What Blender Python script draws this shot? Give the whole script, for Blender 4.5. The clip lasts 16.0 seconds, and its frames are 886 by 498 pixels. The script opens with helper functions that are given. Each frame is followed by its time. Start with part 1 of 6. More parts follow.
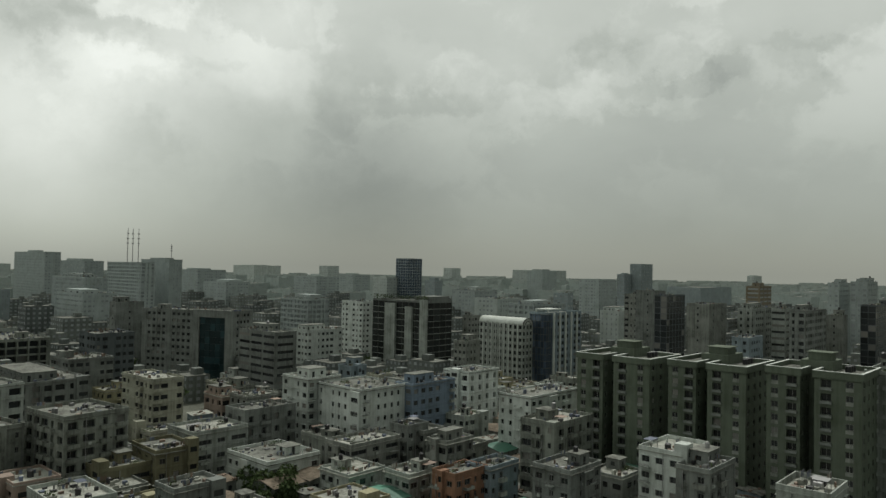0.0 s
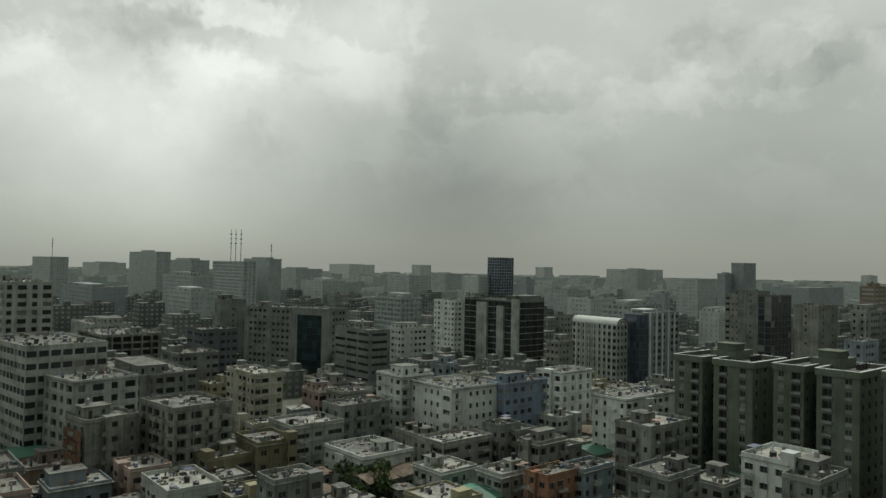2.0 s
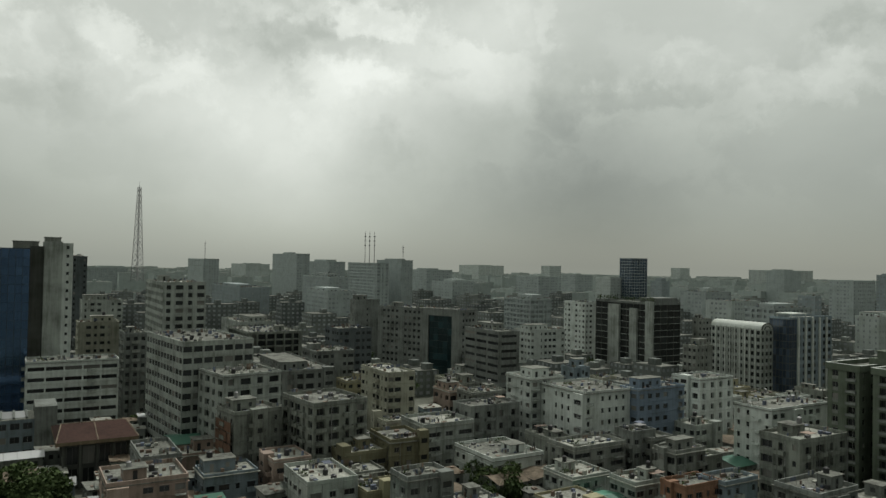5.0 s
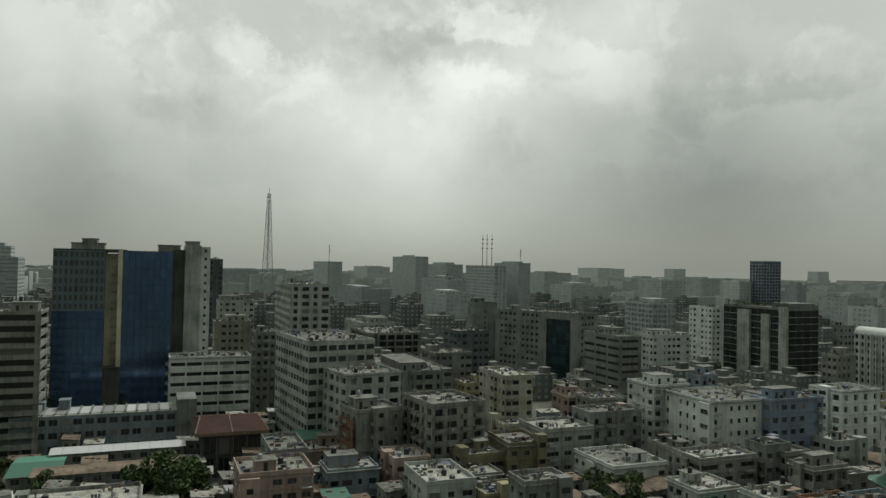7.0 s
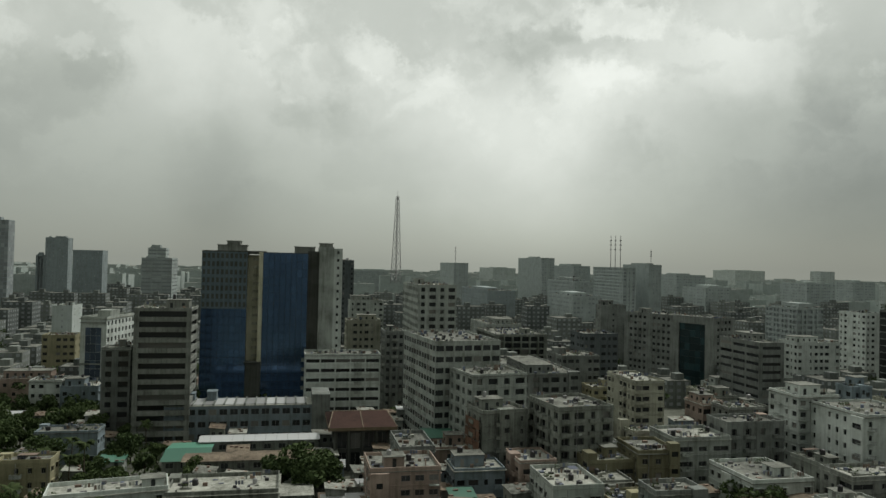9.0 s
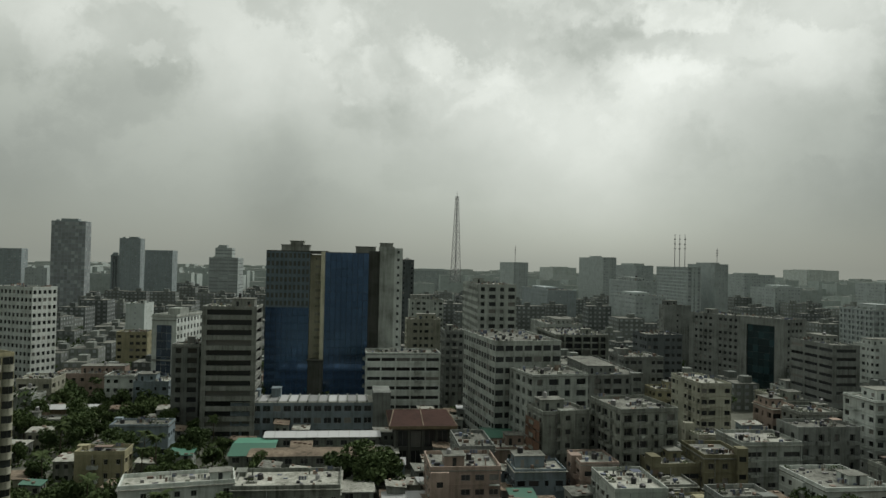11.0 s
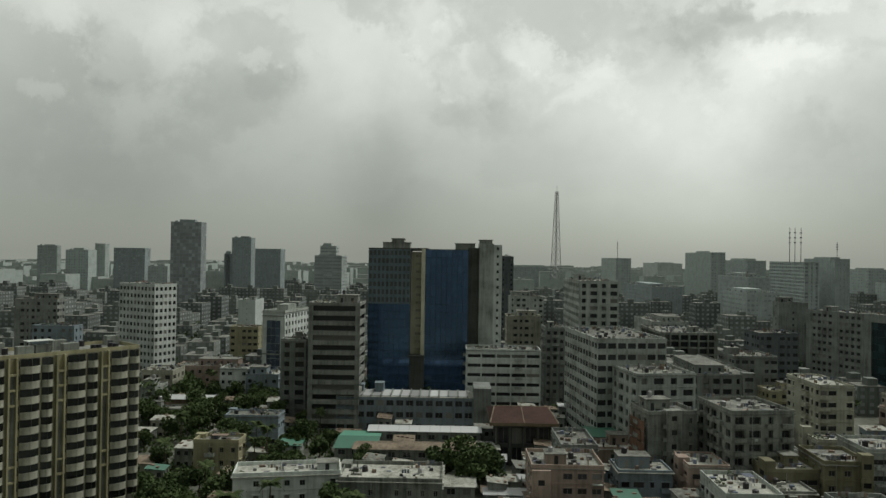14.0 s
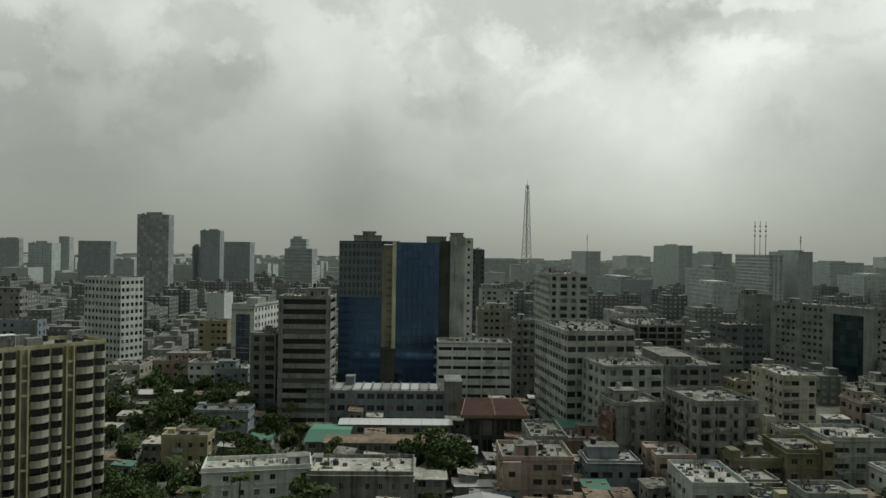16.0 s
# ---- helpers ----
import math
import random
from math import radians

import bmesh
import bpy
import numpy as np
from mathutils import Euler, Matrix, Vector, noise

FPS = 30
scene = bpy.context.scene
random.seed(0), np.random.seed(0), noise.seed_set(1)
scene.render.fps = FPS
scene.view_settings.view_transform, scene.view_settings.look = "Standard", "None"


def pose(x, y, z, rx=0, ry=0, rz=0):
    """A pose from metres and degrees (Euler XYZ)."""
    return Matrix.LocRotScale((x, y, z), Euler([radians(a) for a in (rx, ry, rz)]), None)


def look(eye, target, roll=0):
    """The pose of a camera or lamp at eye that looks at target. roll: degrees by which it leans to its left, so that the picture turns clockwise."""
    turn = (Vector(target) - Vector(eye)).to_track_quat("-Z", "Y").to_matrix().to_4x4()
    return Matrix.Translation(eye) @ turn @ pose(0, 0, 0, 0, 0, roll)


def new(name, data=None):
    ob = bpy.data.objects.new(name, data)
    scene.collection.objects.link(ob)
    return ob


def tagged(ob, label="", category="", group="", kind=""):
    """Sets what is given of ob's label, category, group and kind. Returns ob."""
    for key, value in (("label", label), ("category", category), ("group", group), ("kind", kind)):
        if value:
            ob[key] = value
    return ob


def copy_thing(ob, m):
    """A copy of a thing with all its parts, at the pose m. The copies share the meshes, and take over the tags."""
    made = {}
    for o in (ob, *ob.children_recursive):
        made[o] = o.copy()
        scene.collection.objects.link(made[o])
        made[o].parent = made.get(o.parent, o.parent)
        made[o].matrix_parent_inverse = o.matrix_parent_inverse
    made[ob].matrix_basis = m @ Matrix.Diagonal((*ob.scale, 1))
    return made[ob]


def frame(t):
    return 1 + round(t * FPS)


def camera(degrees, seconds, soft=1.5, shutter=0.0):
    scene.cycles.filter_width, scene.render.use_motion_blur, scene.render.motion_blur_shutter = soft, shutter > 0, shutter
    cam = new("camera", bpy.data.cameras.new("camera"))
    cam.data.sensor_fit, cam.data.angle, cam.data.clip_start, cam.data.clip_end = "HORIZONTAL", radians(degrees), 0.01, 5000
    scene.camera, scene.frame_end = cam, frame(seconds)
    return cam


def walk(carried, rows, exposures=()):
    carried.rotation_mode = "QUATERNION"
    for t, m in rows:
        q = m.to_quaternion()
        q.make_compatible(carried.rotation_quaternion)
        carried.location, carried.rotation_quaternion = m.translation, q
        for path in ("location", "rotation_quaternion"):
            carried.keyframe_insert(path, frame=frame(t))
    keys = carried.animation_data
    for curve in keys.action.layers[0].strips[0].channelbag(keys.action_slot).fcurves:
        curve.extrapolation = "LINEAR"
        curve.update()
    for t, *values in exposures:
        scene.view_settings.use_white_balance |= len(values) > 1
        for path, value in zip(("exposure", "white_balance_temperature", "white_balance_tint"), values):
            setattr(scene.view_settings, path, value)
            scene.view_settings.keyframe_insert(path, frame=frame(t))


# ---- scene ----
# camera on a rooftop, turning from the right to the left: seconds, yaw, pitch, roll
EYE = 60.0
TURN = [
    (0.0, -0.00, 1.51, -1.11),
    (0.5, 4.35, 1.50, -1.33),
    (1.0, 6.37, 1.44, -1.32),
    (1.5, 6.83, 1.37, -1.22),
    (2.0, 7.18, 1.29, -1.11),
    (2.5, 7.54, 1.24, -1.04),
    (3.0, 9.05, 1.21, -0.98),
    (3.5, 11.36, 1.25, -1.01),
    (4.0, 13.89, 1.23, -1.02),
    (6.5, 23.14, 1.18, -1.09),
    (7.0, 26.49, 1.22, -1.10),
    (7.5, 29.31, 1.25, -1.14),
    (8.0, 32.27, 1.23, -1.26),
    (8.5, 34.89, 1.23, -1.26),
    (9.0, 36.33, 1.13, -1.23),
    (9.5, 37.16, 1.04, -1.18),
    (12.0, 44.93, 0.90, -1.09),
    (12.5, 47.03, 0.85, -0.99),
    (13.0, 48.21, 0.92, -1.09),
    (13.5, 48.49, 0.68, -0.92),
    (14.0, 48.80, 0.59, -0.83),
    (14.5, 48.93, 0.57, -0.93),
    (15.0, 48.70, 0.47, -0.81),
    (15.5, 47.41, 0.27, -0.79),
    (16.0, 46.53, 0.08, -0.82),
]
cam = camera(62.52, 16.0, soft=1.5)
walk(cam, [(t, pose(0, 0, EYE + (0.0 if t < 1.9 else 0.08 if t < 2.1 else 0.3), 90 + p, r, a)) for t, a, p, r in TURN])

# ------------------------------------------------------------ sky and sun
SUN_AZ, SUN_EL = -15.0, 58.0
sun = new("sun", bpy.data.lights.new("sun", "SUN"))
sun.data.energy, sun.data.angle, sun.data.color = 1.9, radians(5), (1.0, 0.99, 0.92)
_s = Vector((-math.sin(radians(SUN_AZ)) * math.cos(radians(SUN_EL)), math.cos(radians(SUN_AZ)) * math.cos(radians(SUN_EL)), math.sin(radians(SUN_EL))))
sun.matrix_world = look(_s * 100, (0, 0, 0))


class Nodes:
    """Short hand for a node tree."""

    def __init__(self, tree):
        self.tree = tree
        tree.nodes.clear()

    def add(self, kind, **values):
        n = self.tree.nodes.new(kind)
        if "operation" in values:
            n.operation = values["operation"]
        if "data_type" in values:
            n.data_type, n.blend_type = values["data_type"], values["blend_type"]
        if "interpolation_type" in values:
            n.interpolation_type = values["interpolation_type"]
        if "sky_type" in values:
            n.sky_type, n.sun_disc = values["sky_type"], values["sun_disc"]
            n.sun_elevation, n.sun_rotation = values["sun_elevation"], values["sun_rotation"]
        return n

    def link(self, a, b):
        self.tree.links.new(a, b)

    def put(self, socket, value):
        if isinstance(value, bpy.types.NodeSocket):
            self.link(value, socket)
        else:
            socket.default_value = value

    def math(self, op, a, b=0.0, c=0.0):
        n = self.add("ShaderNodeMath", operation=op)
        for i, v in enumerate((a, b, c)):
            self.put(n.inputs[i], v)
        return n.outputs[0]

    def noise(self, vec, scale, detail=4.0, rough=0.55, warp=0.0):
        n = self.add("ShaderNodeTexNoise")
        self.link(vec, n.inputs["Vector"])
        n.inputs["Scale"].default_value, n.inputs["Detail"].default_value = scale, detail
        n.inputs["Roughness"].default_value, n.inputs["Distortion"].default_value = rough, warp
        return n

    def mapped(self, vec, scale):
        n = self.add("ShaderNodeMapping")
        n.inputs["Scale"].default_value = scale
        self.link(vec, n.inputs["Vector"])
        return n.outputs[0]

    def ramp(self, fac, stops):
        n = self.add("ShaderNodeValToRGB")
        while len(n.color_ramp.elements) < len(stops):
            n.color_ramp.elements.new(0.5)
        for e, (p, c) in zip(n.color_ramp.elements, stops):
            e.position, e.color = p, (*c, 1) if len(c) == 3 else c
        self.link(fac, n.inputs[0])
        return n.outputs[0]

    def mix(self, kind, fac, a, b):
        n = self.add("ShaderNodeMix", data_type="RGBA", blend_type=kind)
        self.put(n.inputs[0], fac)
        self.put(n.inputs[6], a)
        self.put(n.inputs[7], b)
        return n.outputs[2]


world = bpy.data.worlds.new("overcast")
scene.world = world
world.use_nodes = True
N = Nodes(world.node_tree)
way = N.add("ShaderNodeTexCoord").outputs["Generated"]
xyz = N.add("ShaderNodeSeparateXYZ")
N.link(way, xyz.inputs[0])
wx, wy, wz = xyz.outputs
DEG = 180 / math.pi
az0 = N.math("MULTIPLY", N.math("ARCTAN2", N.math("MULTIPLY", wx, -1.0), wy), DEG)
el0 = N.math("MULTIPLY", N.math("ARCSINE", wz), DEG)
# ragged edges of the clouds: the directions are stirred by noise
stir = N.noise(way, 9.0, 10.0, 0.62)
sc = N.add("ShaderNodeSeparateColor")
N.link(stir.outputs["Color"], sc.inputs[0])
high = N.math("MULTIPLY", N.math("SMOOTH_MIN", N.math("DIVIDE", el0, 14.0), 1.0, 0.3), 1.0)
az1 = N.math("MULTIPLY_ADD", N.math("MULTIPLY", N.math("SUBTRACT", sc.outputs[0], 0.5), high), 13.0, az0)
el1 = N.math("MULTIPLY_ADD", N.math("MULTIPLY", N.math("SUBTRACT", sc.outputs[1], 0.5), high), 10.0, el0)
# brightness from the horizon to overhead
level = N.ramp(N.math("DIVIDE", el0, 60.0), [(0.0, (0.285,) * 3), (0.08, (0.375,) * 3), (0.18, (0.48,) * 3), (0.30, (0.60,) * 3), (0.5, (0.66,) * 3), (1.0, (0.70,) * 3)])
# the cover is thinner towards the sun, ahead, and heavier behind
ahead = N.add("ShaderNodeMapRange", interpolation_type="SMOOTHSTEP")
N.link(N.math("SUBTRACT", N.math("MULTIPLY", wy, 0.87), N.math("MULTIPLY", wx, 0.5)), ahead.inputs[0])
ahead.inputs[1].default_value, ahead.inputs[2].default_value = -0.8, 0.15
ahead.inputs[3].default_value, ahead.inputs[4].default_value = 0.34, 1.0
total = N.math("MULTIPLY", level, ahead.outputs[0])


def cloud(a, e, wa, we, amount, crisp=False):
    """A patch of cloud, lighter or darker than the rest, at azimuth a and height e; a crisp one has a heaped edge."""
    global total
    p = N.math("DIVIDE", N.math("SUBTRACT", az1, a), wa)
    q = N.math("DIVIDE", N.math("SUBTRACT", el1, e), we)
    r = N.math("ADD", N.math("MULTIPLY", p, p), N.math("MULTIPLY", q, q))
    if crisp:
        g = N.math("DIVIDE", 1.0, N.math("ADD", 1.0, N.math("EXPONENT", N.math("MULTIPLY", N.math("SUBTRACT", r, 1.0), 4.5))))
    else:
        g = N.math("EXPONENT", N.math("MULTIPLY", r, -0.8))
    total = N.math("MULTIPLY_ADD", g, amount, total)


cloud(13.7, 16.8, 5.0, 3.4, 0.17)
cloud(9.0, 17.6, 1.0, 2.1, 0.06, True)
cloud(23.8, 14.0, 4.0, 1.3, 0.09)
cloud(27.1, 16.7, 4.9, 1.4, -0.09, True)
cloud(22.3, 18.6, 3.2, 1.3, 0.17, True)
cloud(24.1, 14.2, 2.1, 0.8, 0.05, True)
cloud(-11.8, 16.8, 2.3, 1.9, -0.07, True)
cloud(-16.9, 13.8, 4.4, 0.8, -0.06, True)
cloud(-26.8, 15.7, 2.4, 1.1, -0.06, True)
cloud(-21.5, 14.5, 2.6, 0.8, -0.05, True)
cloud(-11.2, 14.1, 1.7, 1.1, 0.06, True)
cloud(-4.9, 15.9, 3.9, 2.5, 0.05)
cloud(-25.0, 14.9, 2.1, 1.1, 0.06, True)
cloud(-19.7, 17.3, 3.5, 1.3, 0.05)
cloud(9.7, 10.7, 7.2, 1.9, -0.05)
cloud(6.5, 5.8, 6.5, 4.6, -0.07)
cloud(29.6, 10.0, 5.7, 3.8, 0.09)
cloud(27.3, 4.4, 7.6, 4.2, 0.09)
cloud(1.4, 15.0, 3.1, 2.1, 0.04, True)
cloud(-2.3, 12.5, 2.6, 1.7, -0.03, True)
cloud(39.6, 14.1, 4.8, 2.5, 0.06)
cloud(41.8, 16.2, 2.6, 1.1, 0.10, True)
cloud(51.1, 16.3, 2.5, 4.0, 0.10)
cloud(57.6, 12.9, 3.0, 2.5, 0.04)
cloud(63.1, 12.3, 1.6, 1.3, -0.04, True)
cloud(62.9, 14.1, 1.5, 0.8, 0.08, True)
cloud(66.0, 14.8, 2.7, 1.7, 0.05)
cloud(53.1, 8.8, 2.8, 5.5, -0.04)
cloud(33.6, 11.7, 7.0, 3.4, 0.11)
cloud(24.3, 13.8, 3.8, 1.1, 0.04, True)
cloud(32.4, 17.6, 2.6, 0.8, -0.04, True)
cloud(44.8, 13.5, 1.7, 1.7, -0.03, True)
cloud(36.8, 14.7, 2.6, 0.8, 0.05, True)
cloud(72.6, 14.3, 2.2, 2.5, -0.06, True)
cloud(77.9, 11.0, 1.4, 0.8, 0.07, True)
cloud(53.6, 5.8, 3.3, 5.5, -0.05)
cloud(50.9, 17.0, 2.8, 1.9, 0.08, True)
cloud(47.1, 14.1, 2.4, 1.5, 0.06, True)
cloud(27.3, 11.9, 7.2, 3.4, 0.07)
cloud(33.2, 6.8, 7.7, 5.0, 0.08)
cloud(75.2, 5.3, 7.7, 3.4, -0.04)
cloud(68.2, 15.8, 2.3, 1.7, 0.06)
cloud(44.9, 11.4, 3.9, 1.3, -0.03, True)
cloud(56.4, 14.7, 2.6, 2.5, 0.06)
cloud(40.5, 15.7, 2.6, 1.3, 0.06, True)
cloud(76.1, 15.6, 2.1, 1.7, 0.05, True)
cloud(-19.8, 5.6, 11.6, 5.0, -0.06)
cloud(6.7, 7.4, 6.2, 5.9, -0.05)
cloud(41.5, 10.0, 6.5, 8.5, 0.065)
cloud(0.0, 5.5, 6.0, 4.5, -0.025)
cloud(74.0, 8.5, 7.0, 6.5, -0.055)
cloud(-18.0, 15.5, 8.0, 3.5, -0.055)
cloud(30.0, 5.0, 5.0, 4.0, 0.03)

# the finer billows, flattened towards the horizon
div = N.math("ADD", N.math("MAXIMUM", wz, 0.0), 0.4)
sheet = N.add("ShaderNodeCombineXYZ")
N.link(N.math("DIVIDE", wx, div), sheet.inputs[0])
N.link(N.math("DIVIDE", wy, div), sheet.inputs[1])
billow = N.noise(sheet.outputs[0], 1.7, 10.0, 0.58, 0.25).outputs["Fac"]
billow = N.math("MULTIPLY", N.math("SUBTRACT", billow, 0.5), N.math("MULTIPLY", high, 0.21))
# heaped edges: a second noise, folded by the first and cut steeply
fold = N.add("ShaderNodeVectorMath", operation="MULTIPLY_ADD")
N.link(stir.outputs["Color"], fold.inputs[0])
fold.inputs[1].default_value = (0.16, 0.16, 0.16)
N.link(way, fold.inputs[2])
heap = N.noise(N.mapped(fold.outputs[0], (1.0, 1.0, 1.7)), 5.5, 9.0, 0.5).outputs["Fac"]
cut = N.add("ShaderNodeMapRange", interpolation_type="SMOOTHSTEP")
N.link(heap, cut.inputs[0])
cut.inputs[1].default_value, cut.inputs[2].default_value, cut.inputs[3].default_value, cut.inputs[4].default_value = 0.43, 0.58, -0.055, 0.065
total = N.math("ADD", total, N.math("MULTIPLY", cut.outputs[0], N.math("MULTIPLY", high, high)))
total = N.math("MAXIMUM", N.math("ADD", total, billow), 0.12)
tone = N.ramp(total, [(0.0, (0, 0, 0)), (0.20, (0.186, 0.200, 0.174)), (0.45, (0.425, 0.452, 0.396)), (0.8, (0.77, 0.80, 0.73)), (1.0, (0.97, 1.0, 0.93))])
# thin clear-sky light behind the cover
clear = N.add("ShaderNodeTexSky", sky_type="NISHITA", sun_disc=False, sun_elevation=radians(SUN_EL), sun_rotation=radians(-SUN_AZ))
both = N.mix("MIX", 0.006, tone, clear.outputs[0])
bg = N.add("ShaderNodeBackground")
N.link(both, bg.inputs[0])
bg.inputs[1].default_value = 1.0
N.link(bg.outputs[0], N.add("ShaderNodeOutputWorld").inputs[0])

# ------------------------------------------------------------ materials


def plaster(name, rgb, stain=0.5, rough=0.9):
    """Painted or bare cement render: blotches, rain streaks and grain."""
    rgb = (rgb[0] * 0.95, rgb[1] * 1.0, rgb[2] * 0.99)
    m = bpy.data.materials.new(name)
    m.use_nodes = True
    n = Nodes(m.node_tree)
    at = n.add("ShaderNodeTexCoord").outputs["Object"]
    who = n.add("ShaderNodeObjectInfo").outputs["Random"]
    blot = n.noise(n.mapped(at, (0.13, 0.13, 0.17)), 1.0, 5.0, 0.6).outputs["Fac"]
    streak = n.noise(n.mapped(at, (1.1, 1.1, 0.07)), 1.0, 4.0, 0.65).outputs["Fac"]
    grain = n.noise(at, 5.0, 4.0, 0.7).outputs["Fac"]
    d = n.math("ADD", n.math("MULTIPLY", blot, 0.55), n.math("MULTIPLY", streak, 0.45))
    d = n.math("MULTIPLY_ADD", n.math("SUBTRACT", grain, 0.5), 0.25, d)
    dark = tuple(c * (1 - 0.85 * stain) * k for c, k in zip(rgb, (0.96, 0.97, 0.92)))
    mid = tuple(c * (1 - 0.38 * stain) for c in rgb)
    col = n.ramp(d, [(0.38, dark), (0.49, mid), (0.60, rgb), (0.75, tuple(min(c * 1.12, 0.85) for c in rgb))])
    vary = n.add("ShaderNodeHueSaturation")
    n.link(col, vary.inputs["Color"])
    n.link(n.math("MULTIPLY_ADD", who, 0.24, 0.88), vary.inputs["Value"])
    b = n.add("ShaderNodeBsdfPrincipled")
    n.link(vary.outputs[0], b.inputs["Base Color"])
    b.inputs["Roughness"].default_value = rough
    b.inputs["Specular IOR Level"].default_value = 0.2
    bump = n.add("ShaderNodeBump")
    bump.inputs["Strength"].default_value, bump.inputs["Distance"].default_value = 0.3, 0.03
    n.link(grain, bump.inputs["Height"])
    n.link(bump.outputs[0], b.inputs["Normal"])
    n.link(b.outputs[0], n.add("ShaderNodeOutputMaterial").inputs[0])
    return m


def glossy(name, rgb, rough, metal=0.0, vary=0.3, spec=0.5, drawn=False):
    """Glass panes, metal and plastic: a smooth face with slight unevenness."""
    m = bpy.data.materials.new(name)
    m.use_nodes = True
    n = Nodes(m.node_tree)
    at = n.add("ShaderNodeTexCoord").outputs["Object"]
    who = n.add("ShaderNodeObjectInfo").outputs["Random"]
    isle = n.add("ShaderNodeNewGeometry").outputs["Random Per Island"]
    f = n.math("FRACT", n.math("ADD", who, isle))
    stops = [(0.0, tuple(c * (1 - vary) for c in rgb)), (0.7, rgb), (1.0, tuple(min(c * (1 + vary * 2), 0.8) for c in rgb))]
    if drawn:
        stops = stops[:2] + [(0.86, rgb), (0.88, (0.16, 0.16, 0.15)), (1.0, (0.24, 0.23, 0.21))]
    col = n.ramp(f, stops)
    smear = n.noise(at, 0.7, 4.0, 0.6).outputs["Fac"]
    b = n.add("ShaderNodeBsdfPrincipled")
    n.link(col, b.inputs["Base Color"])
    n.link(n.math("MULTIPLY_ADD", smear, 0.12, rough), b.inputs["Roughness"])
    b.inputs["Metallic"].default_value = metal
    b.inputs["Specular IOR Level"].default_value = spec
    n.link(b.outputs[0], n.add("ShaderNodeOutputMaterial").inputs[0])
    return m


WALL = {
    "bright": plaster("bright_white_render", (0.62, 0.63, 0.60), 0.5),
    "white": plaster("white_render", (0.41, 0.42, 0.39), 0.65),
    "cream_white": plaster("cream_white_render", (0.40, 0.38, 0.31), 0.6),
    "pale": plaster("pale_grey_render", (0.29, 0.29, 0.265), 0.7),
    "grey": plaster("grey_render", (0.245, 0.25, 0.235), 0.7),
    "stained": plaster("stained_cement", (0.26, 0.265, 0.235), 0.8),
    "dark": plaster("dark_grey_render", (0.12, 0.13, 0.135), 0.5),
    "brown": plaster("brown_render", (0.22, 0.165, 0.11), 0.5),
    "orange": plaster("orange_red_render", (0.30, 0.165, 0.11), 0.5),
    "pink": plaster("pink_render", (0.36, 0.27, 0.23), 0.5),
    "blue": plaster("blue_render", (0.24, 0.29, 0.365), 0.5),
    "bluegrey": plaster("blue_grey_render", (0.25, 0.29, 0.32), 0.5),
    "yellow": plaster("ochre_yellow_render", (0.20, 0.182, 0.12), 0.5),
    "yellowish": plaster("pale_yellow_render", (0.36, 0.32, 0.21), 0.5),
    "cream": plaster("cream_yellow_render", (0.35, 0.31, 0.195), 0.5),
    "green": plaster("grey_green_render", (0.138, 0.156, 0.120), 0.45),
}
# walls of the far quarters, pale and even: distance haze put into the colour
HAZED_FAR_WALL = {
    # no haze in this one: same colour as the near bright wall
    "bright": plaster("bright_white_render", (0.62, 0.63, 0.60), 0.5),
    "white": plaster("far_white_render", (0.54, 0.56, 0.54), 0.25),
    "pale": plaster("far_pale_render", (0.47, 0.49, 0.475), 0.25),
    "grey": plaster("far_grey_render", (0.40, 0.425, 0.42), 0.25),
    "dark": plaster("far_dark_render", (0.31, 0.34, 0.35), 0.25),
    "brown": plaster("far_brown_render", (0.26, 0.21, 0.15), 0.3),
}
# far panes lightened to grey: haze painted into the glass colour
HAZED_GLASS = glossy("far_window_glass", (0.26, 0.28, 0.285), 0.4, 0.0, 0.25)
ROOF = plaster("roof_cement", (0.235, 0.23, 0.205), 0.9)
ROOF_PALE = plaster("pale_roof_cement", (0.44, 0.425, 0.38), 0.75)
GLASS = glossy("window_glass", (0.036, 0.040, 0.042), 0.12, 0.0, 0.6, drawn=True)
NAVY = glossy("navy_glass", (0.055, 0.075, 0.105), 0.12, 0.2, 0.3)
BLUE = glossy("blue_mirror_glass", (0.085, 0.150, 0.265), 0.05, 0.75, 0.08)
FRAME = glossy("window_frame", (0.20, 0.20, 0.19), 0.5)
TANK = glossy("black_plastic", (0.02, 0.02, 0.022), 0.45)
STEEL = glossy("weathered_steel", (0.25, 0.25, 0.25), 0.5, 0.5)
GROUND = plaster("ground_dust", (0.14, 0.14, 0.115), 0.6)

# ------------------------------------------------------------ mesh tools


